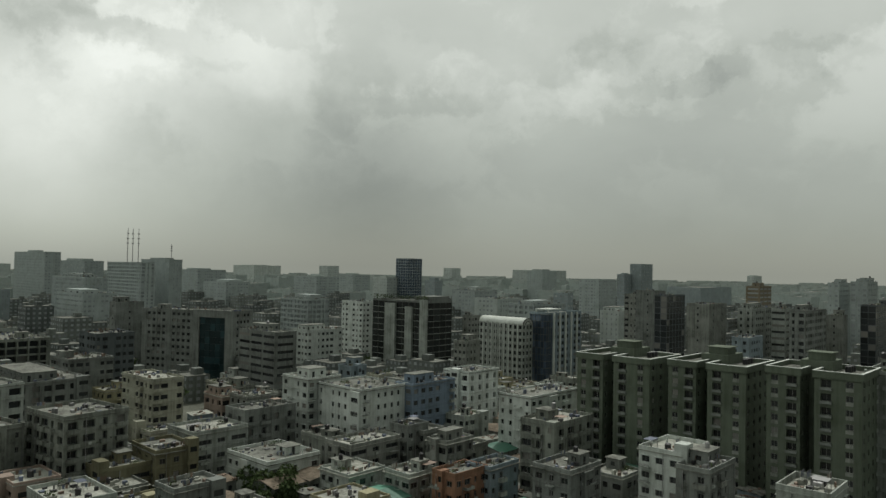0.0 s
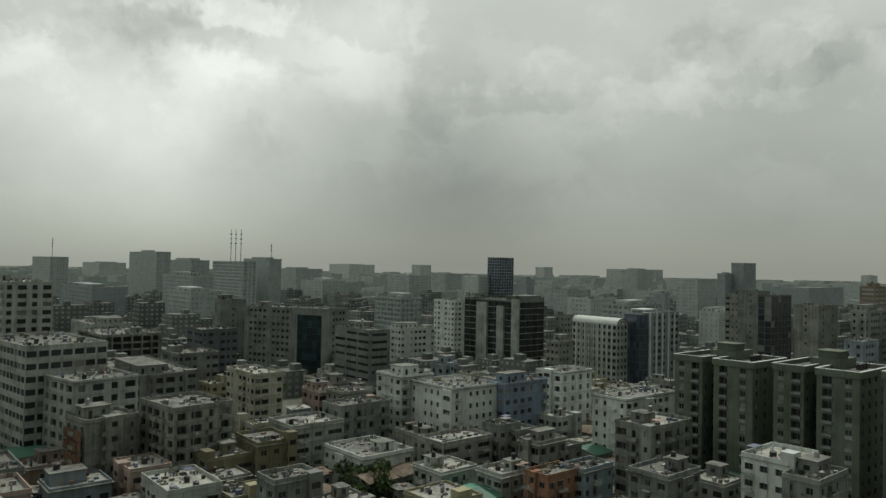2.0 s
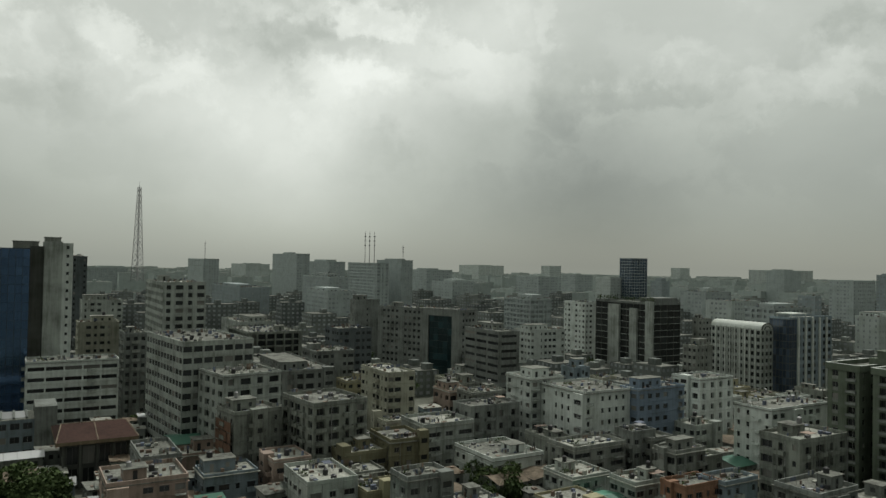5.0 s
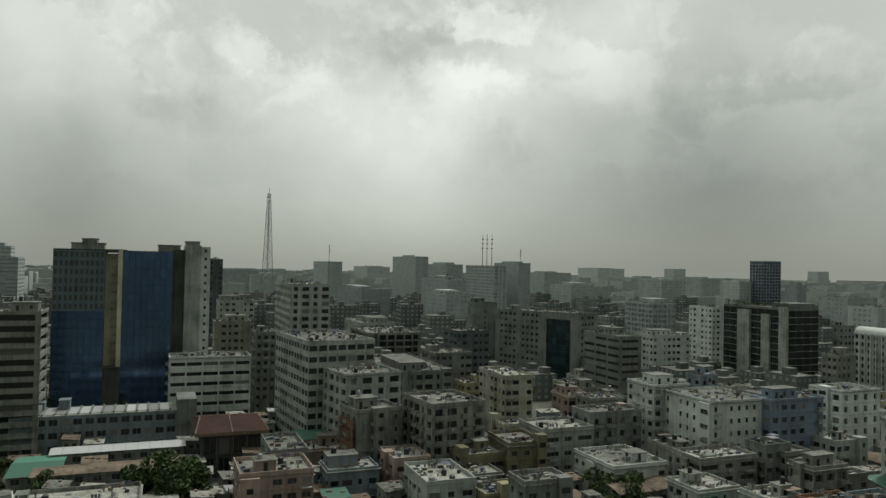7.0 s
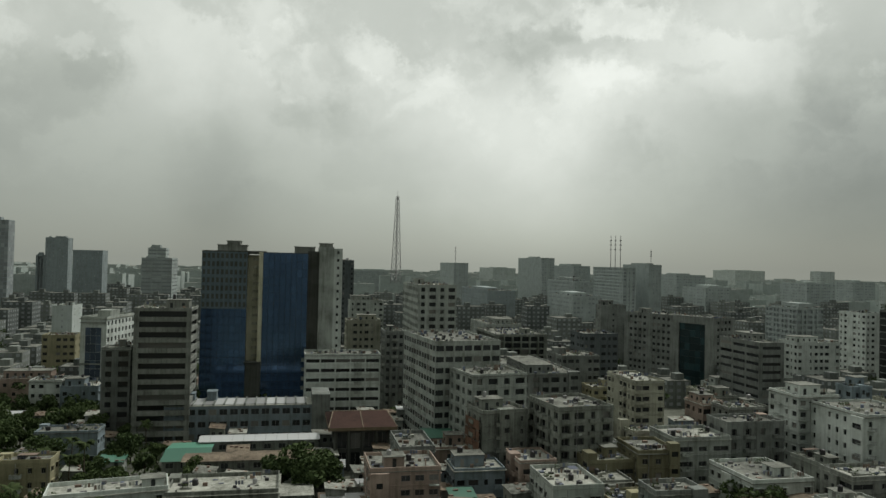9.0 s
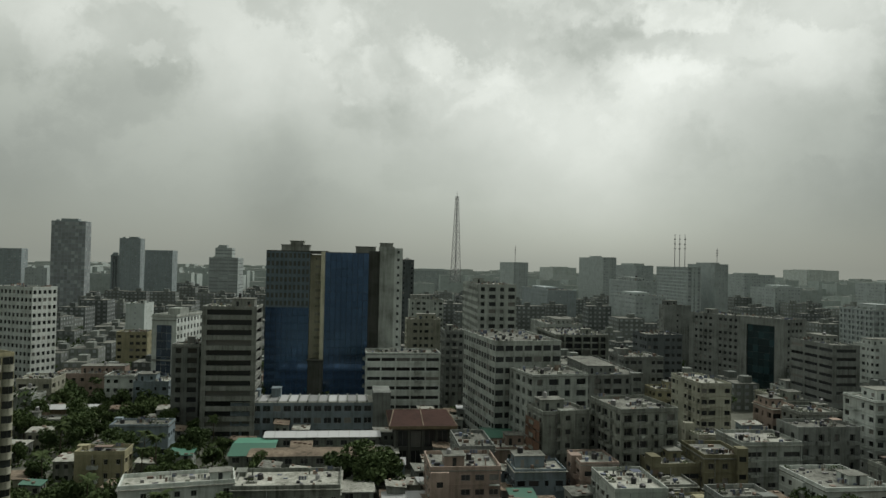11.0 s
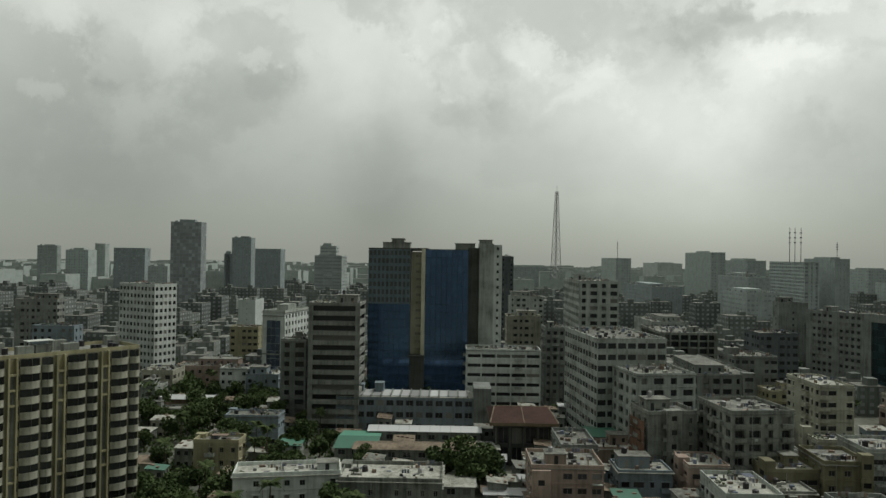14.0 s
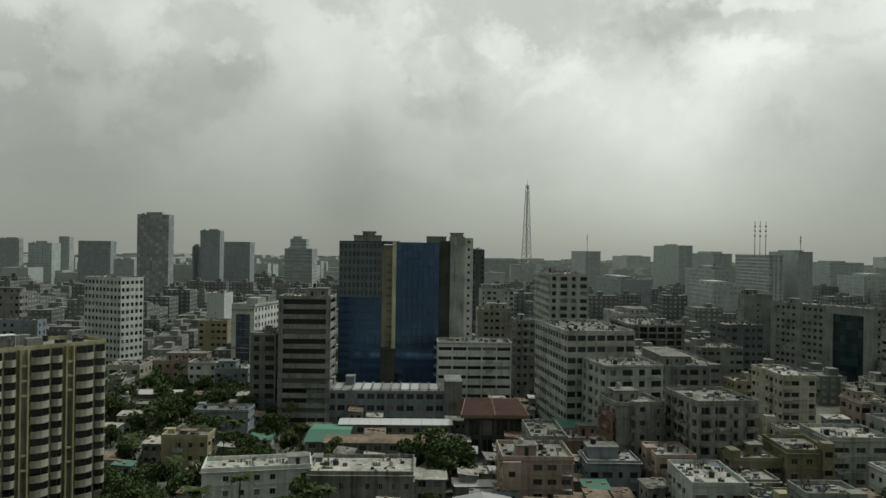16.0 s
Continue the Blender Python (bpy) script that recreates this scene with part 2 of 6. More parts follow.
class Shape:
    """Collects faces of one mesh."""

    def __init__(self):
        self.v, self.f, self.m = [], [], []

    def quad(self, a, b, c, d, mat=0):
        i = len(self.v)
        self.v += [tuple(a), tuple(b), tuple(c), tuple(d)]
        self.f.append((i, i + 1, i + 2, i + 3))
        self.m.append(mat)

    def box(self, x0, x1, y0, y1, z0, z1, mat=0, bottom=True):
        i = len(self.v)
        self.v += [(x0, y0, z0), (x1, y0, z0), (x1, y1, z0), (x0, y1, z0), (x0, y0, z1), (x1, y0, z1), (x1, y1, z1), (x0, y1, z1)]
        fs = [(0, 1, 5, 4), (1, 2, 6, 5), (2, 3, 7, 6), (3, 0, 4, 7), (4, 5, 6, 7)] + ([(3, 2, 1, 0)] if bottom else [])
        for q in fs:
            self.f.append(tuple(i + k for k in q))
            self.m.append(mat)

    def tube(self, p, q, r, r2=None, n=6, mat=0):
        p, q = Vector(p), Vector(q)
        t = (q - p).normalized()
        s = t.orthogonal().normalized()
        o = t.cross(s)
        i = len(self.v)
        for c, rad in ((p, r), (q, r if r2 is None else r2)):
            for k in range(n):
                a = 2 * math.pi * k / n
                self.v.append(tuple(c + (s * math.cos(a) + o * math.sin(a)) * rad))
        for k in range(n):
            j = (k + 1) % n
            self.f.append((i + k, i + j, i + n + j, i + n + k))
            self.m.append(mat)
        self.f.append(tuple(range(i + n - 1, i - 1, -1)))
        self.f.append(tuple(range(i + n, i + 2 * n)))
        self.m += [mat, mat]

    def mesh(self, name, mats):
        me = bpy.data.meshes.new(name)
        me.from_pydata(self.v, [], self.f)
        for x in mats:
            me.materials.append(x)
        me.polygons.foreach_set("material_index", self.m)
        me.update()
        return me


def part(name, shape, mats, parent, label="", kind="", m=None):
    """Links a shape, or a mesh made before, as one mesh under a thing or a part."""
    me = shape.mesh(name, mats if isinstance(mats, (list, tuple)) else [mats]) if isinstance(shape, Shape) else shape
    ob = new(name, me)
    ob.parent = parent
    if m is not None:
        ob.matrix_local = m
    return tagged(ob, label=label, kind=kind)


def thing(name, m, label, category, group=""):
    ob = new(name)
    ob.matrix_world = m
    ob.empty_display_size = 0.5
    return tagged(ob, label=label, category=category, group=group)


def facade(s, o, du, nrm, length, z0, floors, fh, bay, ww, wh, sill, depth, pane=True, spots=None, hood=0.0, skip=None, low=0, widths=(1.0,)):
    """A wall in the plane through o along du, with recessed openings floor by floor. The openings' places go to spots."""
    o, du, nrm = Vector(o), Vector(du), Vector(nrm)
    cols = max(1, round(length / bay))
    cw = length / cols
    up = Vector((0, 0, 1))

    def P(a, z, inn=0.0):
        return o + du * a + up * z - nrm * inn

    for i in range(floors):
        b, t = z0 + i * fh, z0 + (i + 1) * fh
        for j in range(cols):
            l, r = j * cw, (j + 1) * cw
            if skip and skip(i, j, cols):
                s.quad(P(l, b), P(r, b), P(r, t), P(l, t))
                continue
            w = min(ww * widths[(j * 3 + cols) % len(widths)], cw * 0.92) if ww < 50 else cw - 0.5
            c, d, e, g = (l + r - w) / 2, (l + r + w) / 2, b + sill, min(b + sill + wh, t - 0.15)
            s.quad(P(l, b), P(c, b), P(c, t), P(l, t))
            s.quad(P(d, b), P(r, b), P(r, t), P(d, t))
            s.quad(P(c, b), P(d, b), P(d, e), P(c, e))
            s.quad(P(c, g), P(d, g), P(d, t), P(c, t))
            s.quad(P(c, e), P(c, e, depth), P(c, g, depth), P(c, g))
            s.quad(P(d, e, depth), P(d, e), P(d, g), P(d, g, depth))
            s.quad(P(c, e), P(d, e), P(d, e, depth), P(c, e, depth))
            s.quad(P(c, g, depth), P(d, g, depth), P(d, g), P(c, g))
            if pane or spots is None or i < low:
                s.quad(P(c, e, depth), P(d, e, depth), P(d, g, depth), P(c, g, depth), 1)
            else:
                spots.append((P((c + d) / 2, e, depth), du, nrm, d - c, g - e))
            if hood:
                h = g + 0.12
                s.quad(P(c - 0.2, h), P(d + 0.2, h), P(d + 0.2, h, -hood), P(c - 0.2, h, -hood))
                s.quad(P(c - 0.2, h + 0.1, -hood), P(d + 0.2, h + 0.1, -hood), P(d + 0.2, h + 0.1), P(c - 0.2, h + 0.1))
                s.quad(P(c - 0.2, h, -hood), P(d + 0.2, h, -hood), P(d + 0.2, h + 0.1, -hood), P(c - 0.2, h + 0.1, -hood))
    return cw


# bay, window width, window height, sill, recess, hood
STYLE = {
    "plain": (3.1, 1.45, 1.35, 0.9, 0.22, 0.35),
    "balcony": (4.2, 2.3, 1.8, 0.75, 0.7, 0.0),
    "bands": (9.0, 8.0, 1.2, 0.95, 0.3, 0.0),
    "stripes": (99.0, 99.0, 1.85, 1.0, 1.6, 0.0),
    "strip": (6.0, 4.6, 1.3, 0.9, 0.5, 0.0),
    "office": (3.3, 2.6, 1.7, 0.85, 0.15, 0.0),
    "blank": (11.0, 0.9, 1.1, 1.0, 0.2, 0.3),
    "glass": (4.0, 3.7, 2.9, 0.15, 0.12, 0.0),
    "blueglass": (4.0, 3.7, 2.9, 0.15, 0.12, 0.0),
    "slit": (3.6, 1.2, 1.3, 0.9, 0.25, 0.3),
    "frame": (4.5, 4.0, 2.6, 0.1, 1.8, 0.0),
    "tower": (3.0, 2.7, 2.8, 0.3, 0.12, 0.0),
    "grid": (2.9, 1.5, 1.6, 0.8, 0.3, 0.0),
    "roundbay": (4.0, 2.0, 1.6, 0.9, 0.3, 0.0),
}
GRID = 48.0
PLOTS = []
TONE = {"bright": "bright white", "white": "white", "cream_white": "off-white", "pale": "pale grey", "grey": "grey", "stained": "rain-stained cement", "dark": "dark grey", "brown": "brown", "orange": "orange-red", "pink": "pinkish", "blue": "blue-painted", "bluegrey": "blue-grey", "yellow": "ochre yellow", "yellowish": "pale yellow", "cream": "cream yellow", "green": "grey-green"}
LOOK = {"plain": "with rows of small windows", "balcony": "with recessed balconies on every floor", "bands": "with horizontal window bands", "stripes": "with deep shaded window strips", "strip": "with wide window strips", "office": "with rows of wide windows", "blank": "with nearly blank walls", "glass": "clad in dark glass", "blueglass": "with blue glass panels", "slit": "with small hooded windows", "frame": "as an open unfinished frame", "tower": "clad in dark glass panes", "grid": "with a close grid of square windows", "roundbay": "with curved balconies"}
WINDOW_MESH = {}


def window_mesh(w, h):
    """A framed pane with a mullion; its foot is at the origin and it faces -y."""
    key = (round(w, 1), round(h, 1))
    if key not in WINDOW_MESH:
        s = Shape()
        w, h = key
        s.quad((-w / 2, 0, 0), (w / 2, 0, 0), (w / 2, 0, h), (-w / 2, 0, h), 1)
        for a, b, c, d in ((-w / 2, w / 2, 0, 0.07), (-w / 2, w / 2, h - 0.07, h), (-w / 2, -w / 2 + 0.07, 0.07, h - 0.07), (w / 2 - 0.07, w / 2, 0.07, h - 0.07), (-0.035, 0.035, 0.07, h - 0.07)):
            s.box(a, b, -0.06, -0.005, c, d, 0)
        WINDOW_MESH[key] = s.mesh("window", [FRAME, GLASS])
    return WINDOW_MESH[key]


def leaf_stuff(name, dark, light):
    m = bpy.data.materials.new(name)
    m.use_nodes = True
    n = Nodes(m.node_tree)
    isle = n.add("ShaderNodeNewGeometry").outputs["Random Per Island"]
    who = n.add("ShaderNodeObjectInfo").outputs["Random"]
    f = n.math("MULTIPLY_ADD", who, 0.4, n.math("MULTIPLY", isle, 0.6))
    col = n.ramp(f, [(0.0, dark), (1.0, light)])
    b = n.add("ShaderNodeBsdfPrincipled")
    n.link(col, b.inputs["Base Color"])
    b.inputs["Roughness"].default_value = 0.8
    b.inputs["Specular IOR Level"].default_value = 0.12
    n.link(b.outputs[0], n.add("ShaderNodeOutputMaterial").inputs[0])
    return m


LEAF = leaf_stuff("tree_leaves", (0.026, 0.044, 0.017), (0.080, 0.112, 0.042))
TARP = glossy("blue_tarpaulin", (0.10, 0.12, 0.17), 0.6)
RUSTY = glossy("rusted_sheet", (0.17, 0.12, 0.09), 0.6)


def leaf(s, c, size, rng):
    d = Vector((rng.gauss(0, 1), rng.gauss(0, 1), rng.gauss(0.5, 1))).normalized()
    p = d.orthogonal().normalized()
    q = d.cross(p)
    l, w = size, size * 0.55
    s.quad(c - p * l, c - q * w, c + p * l, c + q * w)


def rooftop(e, rng, a, b, z, wall, near, stairs=True):
    """What stands on a flat roof: a stair house or a set-back storey, tanks, sheds, plants, stub columns, washing lines."""
    if min(a, b) < 6:
        return
    big = rng.random() < 0.35
    house = rng.random() < (0.8 if big else 0.5)
    w, d, h = (a * rng.uniform(0.4, 0.6), b * rng.uniform(0.4, 0.6), 2.9) if big else (min(4.6, a * rng.uniform(0.22, 0.4)), min(5.0, b * rng.uniform(0.24, 0.42)), rng.uniform(2.0, 2.7))
    cx, cy = rng.choice((-1, 1)) * (a / 2 - w / 2 - 0.5) * rng.uniform(0.3, 1.0), rng.choice((-0.6, 1)) * (b / 2 - d / 2 - 0.5) * rng.uniform(0.4, 1.0)
    s = Shape()
    s.box(cx - w / 2, cx + w / 2, cy - d / 2, cy + d / 2, z, z + h)
    s.box(cx - w / 2 - 0.3, cx + w / 2 + 0.3, cy - d / 2 - 0.3, cy + d / 2 + 0.3, z + h, z + h + 0.13, 1)
    n = max(1, int(w / 2.6))
    for k in range(n):
        px = cx - w / 2 + (k + 0.5) * w / n
        s.box(px - 0.45, px + 0.45, cy - d / 2 - 0.03, cy - d / 2 + 0.02, z + (0.02 if k == 0 else 0.9), z + 2.0, 2)
    n = max(1, int(d / 2.8))
    for k in range(n):
        py = cy - d / 2 + (k + 0.5) * d / n
        s.box(cx - w / 2 - 0.03, cx - w / 2 + 0.02, py - 0.55, py + 0.55, z + 0.9, z + 1.9, 2)
    if house and stairs:
        part("penthouse" if big else "stair_house", s, [wall, ROOF, GLASS], e)
    else:
        h = -0.13
    for k in range(rng.randint(0, 2) if near else rng.randint(0, 1)):
        s = Shape()
        tx, ty, tz = cx + rng.uniform(-w / 3, w / 3), cy + rng.uniform(-d / 3, d / 3), z + h + 0.13
        if k:
            tx, ty, tz = rng.uniform(-a / 2 + 1.2, a / 2 - 1.2), rng.uniform(-b / 2 + 1.2, b / 2 - 1.2), z
        r, th = rng.uniform(0.5, 0.75), rng.uniform(0.9, 1.4)
        s.tube((tx, ty, tz), (tx, ty, tz + th), r, r, 12)
        s.tube((tx, ty, tz + th), (tx, ty, tz + th + 0.25), r, 0.25, 12)
        part("water_tank", s, [TANK if rng.random() < 0.7 else STEEL], e)
    if not near:
        s = Shape()
        for k in range(int(5 + a * b / 12)):
            px, py, l = rng.uniform(-a / 2 + 0.7, a / 2 - 0.7), rng.uniform(-b / 2 + 0.7, b / 2 - 0.7), rng.uniform(0.2, 0.9)
            s.box(px - l * 0.7, px + l * 0.7, py - l * rng.uniform(0.2, 0.7), py + l * rng.uniform(0.2, 0.7), z, z + rng.uniform(0.15, 1.2), rng.choice((0, 0, 1, 2, 3, 4)))
        if rng.random() < 0.55:
            px, py = rng.uniform(-a / 3, a / 3), rng.uniform(-b / 3, b / 3)
            for k in range(70):
                leaf(s, Vector((px + rng.gauss(0, 1.2), py + rng.gauss(0, 0.8), z + abs(rng.gauss(0.4, 0.4)))), rng.uniform(0.15, 0.35), rng)
                s.m[-1] = 5
        for k in range(rng.randint(0, 3)):
            px, py = rng.uniform(-a / 2 + 0.6, a / 2 - 2.6), rng.uniform(-b / 2 + 0.6, b / 2 - 0.6)
            for q in range(3):
                s.quad((px + q * 0.75, py, z + 0.8), (px + 0.6 + q * 0.75, py, z + 0.8), (px + 0.6 + q * 0.75, py, z + 1.8), (px + q * 0.75, py, z + 1.8), rng.choice((0, 2, 4)))
        part("roof_clutter", s, [ROOF_PALE, TANK, TARP, STEEL, RUSTY, LEAF], e, "crates, plants and washing", kind="stuff")
        return
    s = Shape()
    for k in range(int(8 + a * b / 22)):
        px, py, l = rng.uniform(-a / 2 + 0.8, a / 2 - 0.8), rng.uniform(-b / 2 + 0.8, b / 2 - 0.8), rng.uniform(0.12, 0.7)
        s.box(px - l, px + l, py - l * rng.uniform(0.3, 1), py + l * rng.uniform(0.3, 1), z, z + rng.uniform(0.1, 0.9), rng.randint(0, 4))
    for k in range(3):
        px, py = rng.uniform(-a / 2 + 0.6, a / 2 - 2.6), rng.uniform(-b / 2 + 0.6, b / 2 - 0.6)
        s.tube((px, py, z), (px, py, z + 1.9), 0.03, 0.03, 4, 3)
        s.tube((px + 2.2, py, z), (px + 2.2, py, z + 1.9), 0.03, 0.03, 4, 3)
        s.tube((px, py, z + 1.85), (px + 2.2, py, z + 1.85), 0.015, 0.015, 3, 3)
        for q in range(3):
            s.quad((px + 0.2 + q * 0.65, py, z + 0.95), (px + 0.7 + q * 0.65, py, z + 0.95), (px + 0.7 + q * 0.65, py, z + 1.84), (px + 0.2 + q * 0.65, py, z + 1.84), rng.choice((0, 2, 4)))
    part("roof_clutter", s, [ROOF_PALE, TANK, TARP, STEEL, RUSTY], e, "odds and ends and washing lines", kind="stuff")
    for k in range(rng.randint(3, 5)):
        s = Shape()
        px, py = rng.uniform(-a / 2 + 1.0, a / 2 - 1.0), rng.uniform(-b / 2 + 1.0, b / 2 - 1.0)
        kind = rng.random()
        if kind < 0.2:
            s.box(px - 0.15, px + 0.15, py - 0.15, py + 0.15, z, z + rng.uniform(0.9, 1.6))
            part("column_stub", s, wall, e)
        elif kind < 0.35:
            l, q = rng.uniform(1.0, 2.2), rng.uniform(0.8, 1.5)
            s.box(px - l, px + l, py - q, py + q, z + 1.9, z + 1.96, 0)
            for gx in (-l + 0.1, l - 0.1):
                for gy in (-q + 0.1, q - 0.1):
                    s.tube((px + gx, py + gy, z), (px + gx, py + gy, z + 1.9), 0.05, 0.05, 5, 1)
            part("roof_canopy", s, [rng.choice((STEEL, TARP, RUSTY)), STEEL], e, "sheet canopy on thin posts")
        elif kind < 0.7:
            l = rng.uniform(0.5, 1.3)
            s.box(px - l, px + l, py - 0.3, py + 0.3, z, z + 0.4, 0)
            for q in range(26):
                leaf(s, Vector((px + rng.uniform(-l, l), py + rng.uniform(-0.4, 0.4), z + 0.4 + rng.uniform(0, 0.9))), rng.uniform(0.14, 0.3), rng)
            s.m = [0] * 6 + [1] * (len(s.f) - 6)
            part("planter", s, [ROOF, LEAF], e, "planter with green shrubs", kind="stuff")
        elif kind < 0.85:
            l = rng.uniform(0.5, 1.2)
            s.box(px - l, px + l, py - 0.4, py + 0.4, z, z + rng.uniform(0.3, 0.8))
            part("crate", s, ROOF_PALE, e)
        else:
            s.tube((px, py, z), (px, py, z + 2.8), 0.04, 0.03, 5)
            s.box(px - 0.5, px + 0.5, py - 0.02, py + 0.02, z + 2.3, z + 2.34)
            s.box(px - 0.35, px + 0.35, py - 0.02, py + 0.02, z + 2.6, z + 2.64)
            part("aerial", s, STEEL, e)


def balcony_mesh(w, rail, mat, open_rail):
    """A slab with a solid or barred front and side walls; it stands out along -y from the origin."""
    q = Shape()
    q.box(-w / 2, w / 2, -1.1, 0, -0.08, 0.08)
    if open_rail:
        q.box(-w / 2, w / 2, -1.1, -1.04, rail - 0.06, rail, 1)
        for k in range(9):
            px = -w / 2 + 0.03 + k * (w - 0.06) / 8
            q.box(px - 0.02, px + 0.02, -1.09, -1.05, 0.08, rail - 0.06, 1)
    else:
        q.box(-w / 2, w / 2, -1.1, -1.0, 0.08, rail)
        q.box(-w / 2, -w / 2 + 0.1, -1.0, 0, 0.08, rail)
        q.box(w / 2 - 0.1, w / 2, -1.0, 0, 0.08, rail)
    return q.mesh("balcony", [mat, STEEL])


def building(name, x, y, a, b, h, wall="grey", style="plain", turn=GRID, label="", roof=None, fine=True, group="town buildings", stairs=True):
    """A block of a by b metres and h high, on the town's grid."""
    rng = random.Random(int(x * 7 + y * 13 + h * 3))
    far = math.hypot(x, y)
    PLOTS.append((x, y, max(a, b) / 2 + 1.5))
    near = far < 222 and fine
    # past 480 m the wall colour carries the haze
    m = HAZED_FAR_WALL[wall] if far > 480 and wall in HAZED_FAR_WALL else WALL[wall]
    e = thing(name, pose(x, y, 0, 0, 0, turn), label or f"{TONE[wall]} {'multi-storey' if h > 14 else 'low'} {name.replace('_', ' ')} {LOOK[style]}", "building", group)
    bay, ww, wh, sill, dep, hood = STYLE[style]
    fh = 3.1 if style != "office" else 3.4
    floors = max(1, int((h - 0.6) / fh))
    fh = (h - 0.2) / floors
    k = min(1.0, fh / 3.1)
    s, spots = Shape(), []
    faces = (((-a / 2, -b / 2, 0), (1, 0, 0), (0, -1, 0), a, 0), ((-a / 2, b / 2, 0), (0, -1, 0), (-1, 0, 0), b, 1), ((a / 2, -b / 2, 0), (0, 1, 0), (1, 0, 0), b, 2), ((a / 2, b / 2, 0), (-1, 0, 0), (0, 1, 0), a, 3))
    bay *= rng.uniform(0.85, 1.1)
    if style == "plain":
        ww *= rng.uniform(0.85, 1.3)
    gap = rng.randint(2, 6)
    widths = rng.choice(((1.0, 0.6, 1.25), (1.0, 1.0, 0.5, 1.3), (0.8, 1.35), (1.0, 0.65, 0.65))) if style in ("plain", "strip", "balcony") else (1.0,)
    skip = (lambda i, j, c: style in ("plain", "slit") and (j * 7 + gap) % 5 == 0 and c > 3)
    for o, du, nr, ln, side in faces:
        seen = near and side in (0, 1)
        facade(s, o, du, nr, ln, 0, floors, fh, bay, ww, wh * k, sill * k, dep, not seen or ww > 50, spots, hood if far < 420 else 0, skip, floors - 4, widths)
    # beyond 480 m the panes take the glass paled for haze
    glass = NAVY if style == "blueglass" else HAZED_GLASS if far > 480 else GLASS
    if far < 330 and rng.random() < 0.65 and style != "stripes":
        q = Shape()
        for i in range(1, floors + 1):
            z = i * fh - 0.02
            q.box(-a / 2 - 0.14, a / 2 + 0.14, -b / 2 - 0.14, -b / 2, z, z + 0.16)
            q.box(-a / 2 - 0.14, -a / 2, -b / 2, b / 2, z, z + 0.16)
            q.box(a / 2, a / 2 + 0.14, -b / 2, b / 2, z, z + 0.16)
        part("floor_ledge", q, m, e, kind="stuff")
    part("wall", s, [m, glass], e)
    if near:
        q = Shape()
        for px in (-a / 2 + a * rng.uniform(0.2, 0.4), a / 2 - 0.6):
            q.tube((px, -b / 2 - 0.22, 0.2), (px, -b / 2 - 0.22, h - 0.3), 0.07, 0.07, 6)
        py = rng.uniform(-b / 3, b / 3)
        q.tube((-a / 2 - 0.22, py, 0.2), (-a / 2 - 0.22, py, h - 0.3), 0.07, 0.07, 6)
        part("drain_pipe", q, STEEL, e, kind="stuff")
        for p, du, nr, w, hh in rng.sample(spots, min(4, len(spots))):
            q = Shape()
            c = p + nr * (dep + 0.02) + du * rng.uniform(-0.3, 0.3)
            q.box(-0.42, 0.42, -0.36, 0, -0.72, -0.12)
            part("air_conditioner", q, WALL["white"], e, "boxy white air-conditioner", m=pose(c.x, c.y, c.z, 0, 0, math.degrees(math.atan2(du.y, du.x))))
    if far > 480 and rng.random() < 0.75:
        q = Shape()
        f = rng.uniform(0.3, 0.6)
        ox = rng.uniform(-0.15, 0.15) * a
        q.box(ox - a * f / 2, ox + a * f / 2, -b * f / 2, b * f / 2, h - 0.2, h + rng.uniform(1.5, 3.2))
        q.box(-a * 0.4, -a * 0.4 + 2.2, -b * 0.3, -b * 0.3 + 2.2, h - 0.2, h + 1.6)
        part("plant_room", q, m, e)
    for p, du, nr, w, hh in spots:
        rz = math.degrees(math.atan2(du.y, du.x))
        part("window", window_mesh(w, hh), None, e, m=pose(p.x, p.y, p.z, 0, 0, rz))
    s = Shape()
    ph = 0.9 if near else 0.6
    over = rng.choice((0.0, 0.35, 0.55)) if far < 330 and style != "stripes" else 0.0
    s.box(-a / 2 - over + 0.1, a / 2 + over - 0.1, -b / 2 - over + 0.1, b / 2 + over - 0.1, h - 0.36, h - 0.19, 0)
    part("roof", s, ROOF_PALE if roof == "pale" else roof or (ROOF_PALE if rng.random() < 0.18 else ROOF), e)
    s = Shape()
    t = 0.18
    z0, z1 = h - 0.2, h - 0.2 + ph
    s.box(-a / 2 - 0.05, a / 2 + 0.05, -b / 2 - 0.05, -b / 2 + t, z0, z1)
    s.box(-a / 2 - 0.05, a / 2 + 0.05, b / 2 - t, b / 2 + 0.05, z0, z1)
    s.box(-a / 2 - 0.05, -a / 2 + t, -b / 2 + t, b / 2 - t, z0, z1)
    s.box(a / 2 - t, a / 2 + 0.05, -b / 2 + t, b / 2 - t, z0, z1)
    part("parapet", s, m, e)
    if far < 700:
        rooftop(e, rng, a, b, h - 0.2, m, near, stairs)
    if style in ("plain", "strip", "balcony") and far < 300 and h > 8 and rng.random() < 0.65:
        o, du, nr, ln, side = rng.choice(faces[:2])
        w = min(ln * rng.uniform(0.2, 0.34), 4.2)
        c, out = rng.choice((0.0, ln - w, ln * 0.35)), rng.uniform(0.7, 1.3)
        O, U, R = Vector(o) + Vector(du) * c, Vector(du), Vector(nr)
        q, up = Shape(), h + rng.choice((-0.4, 0.9, 2.4))
        fl = max(1, int(up / fh))
        facade(q, O + R * out, U, R, w, 0, fl, up / fl, w, w * rng.choice((0.35, 0.7)), 1.3, 0.9, 0.2)
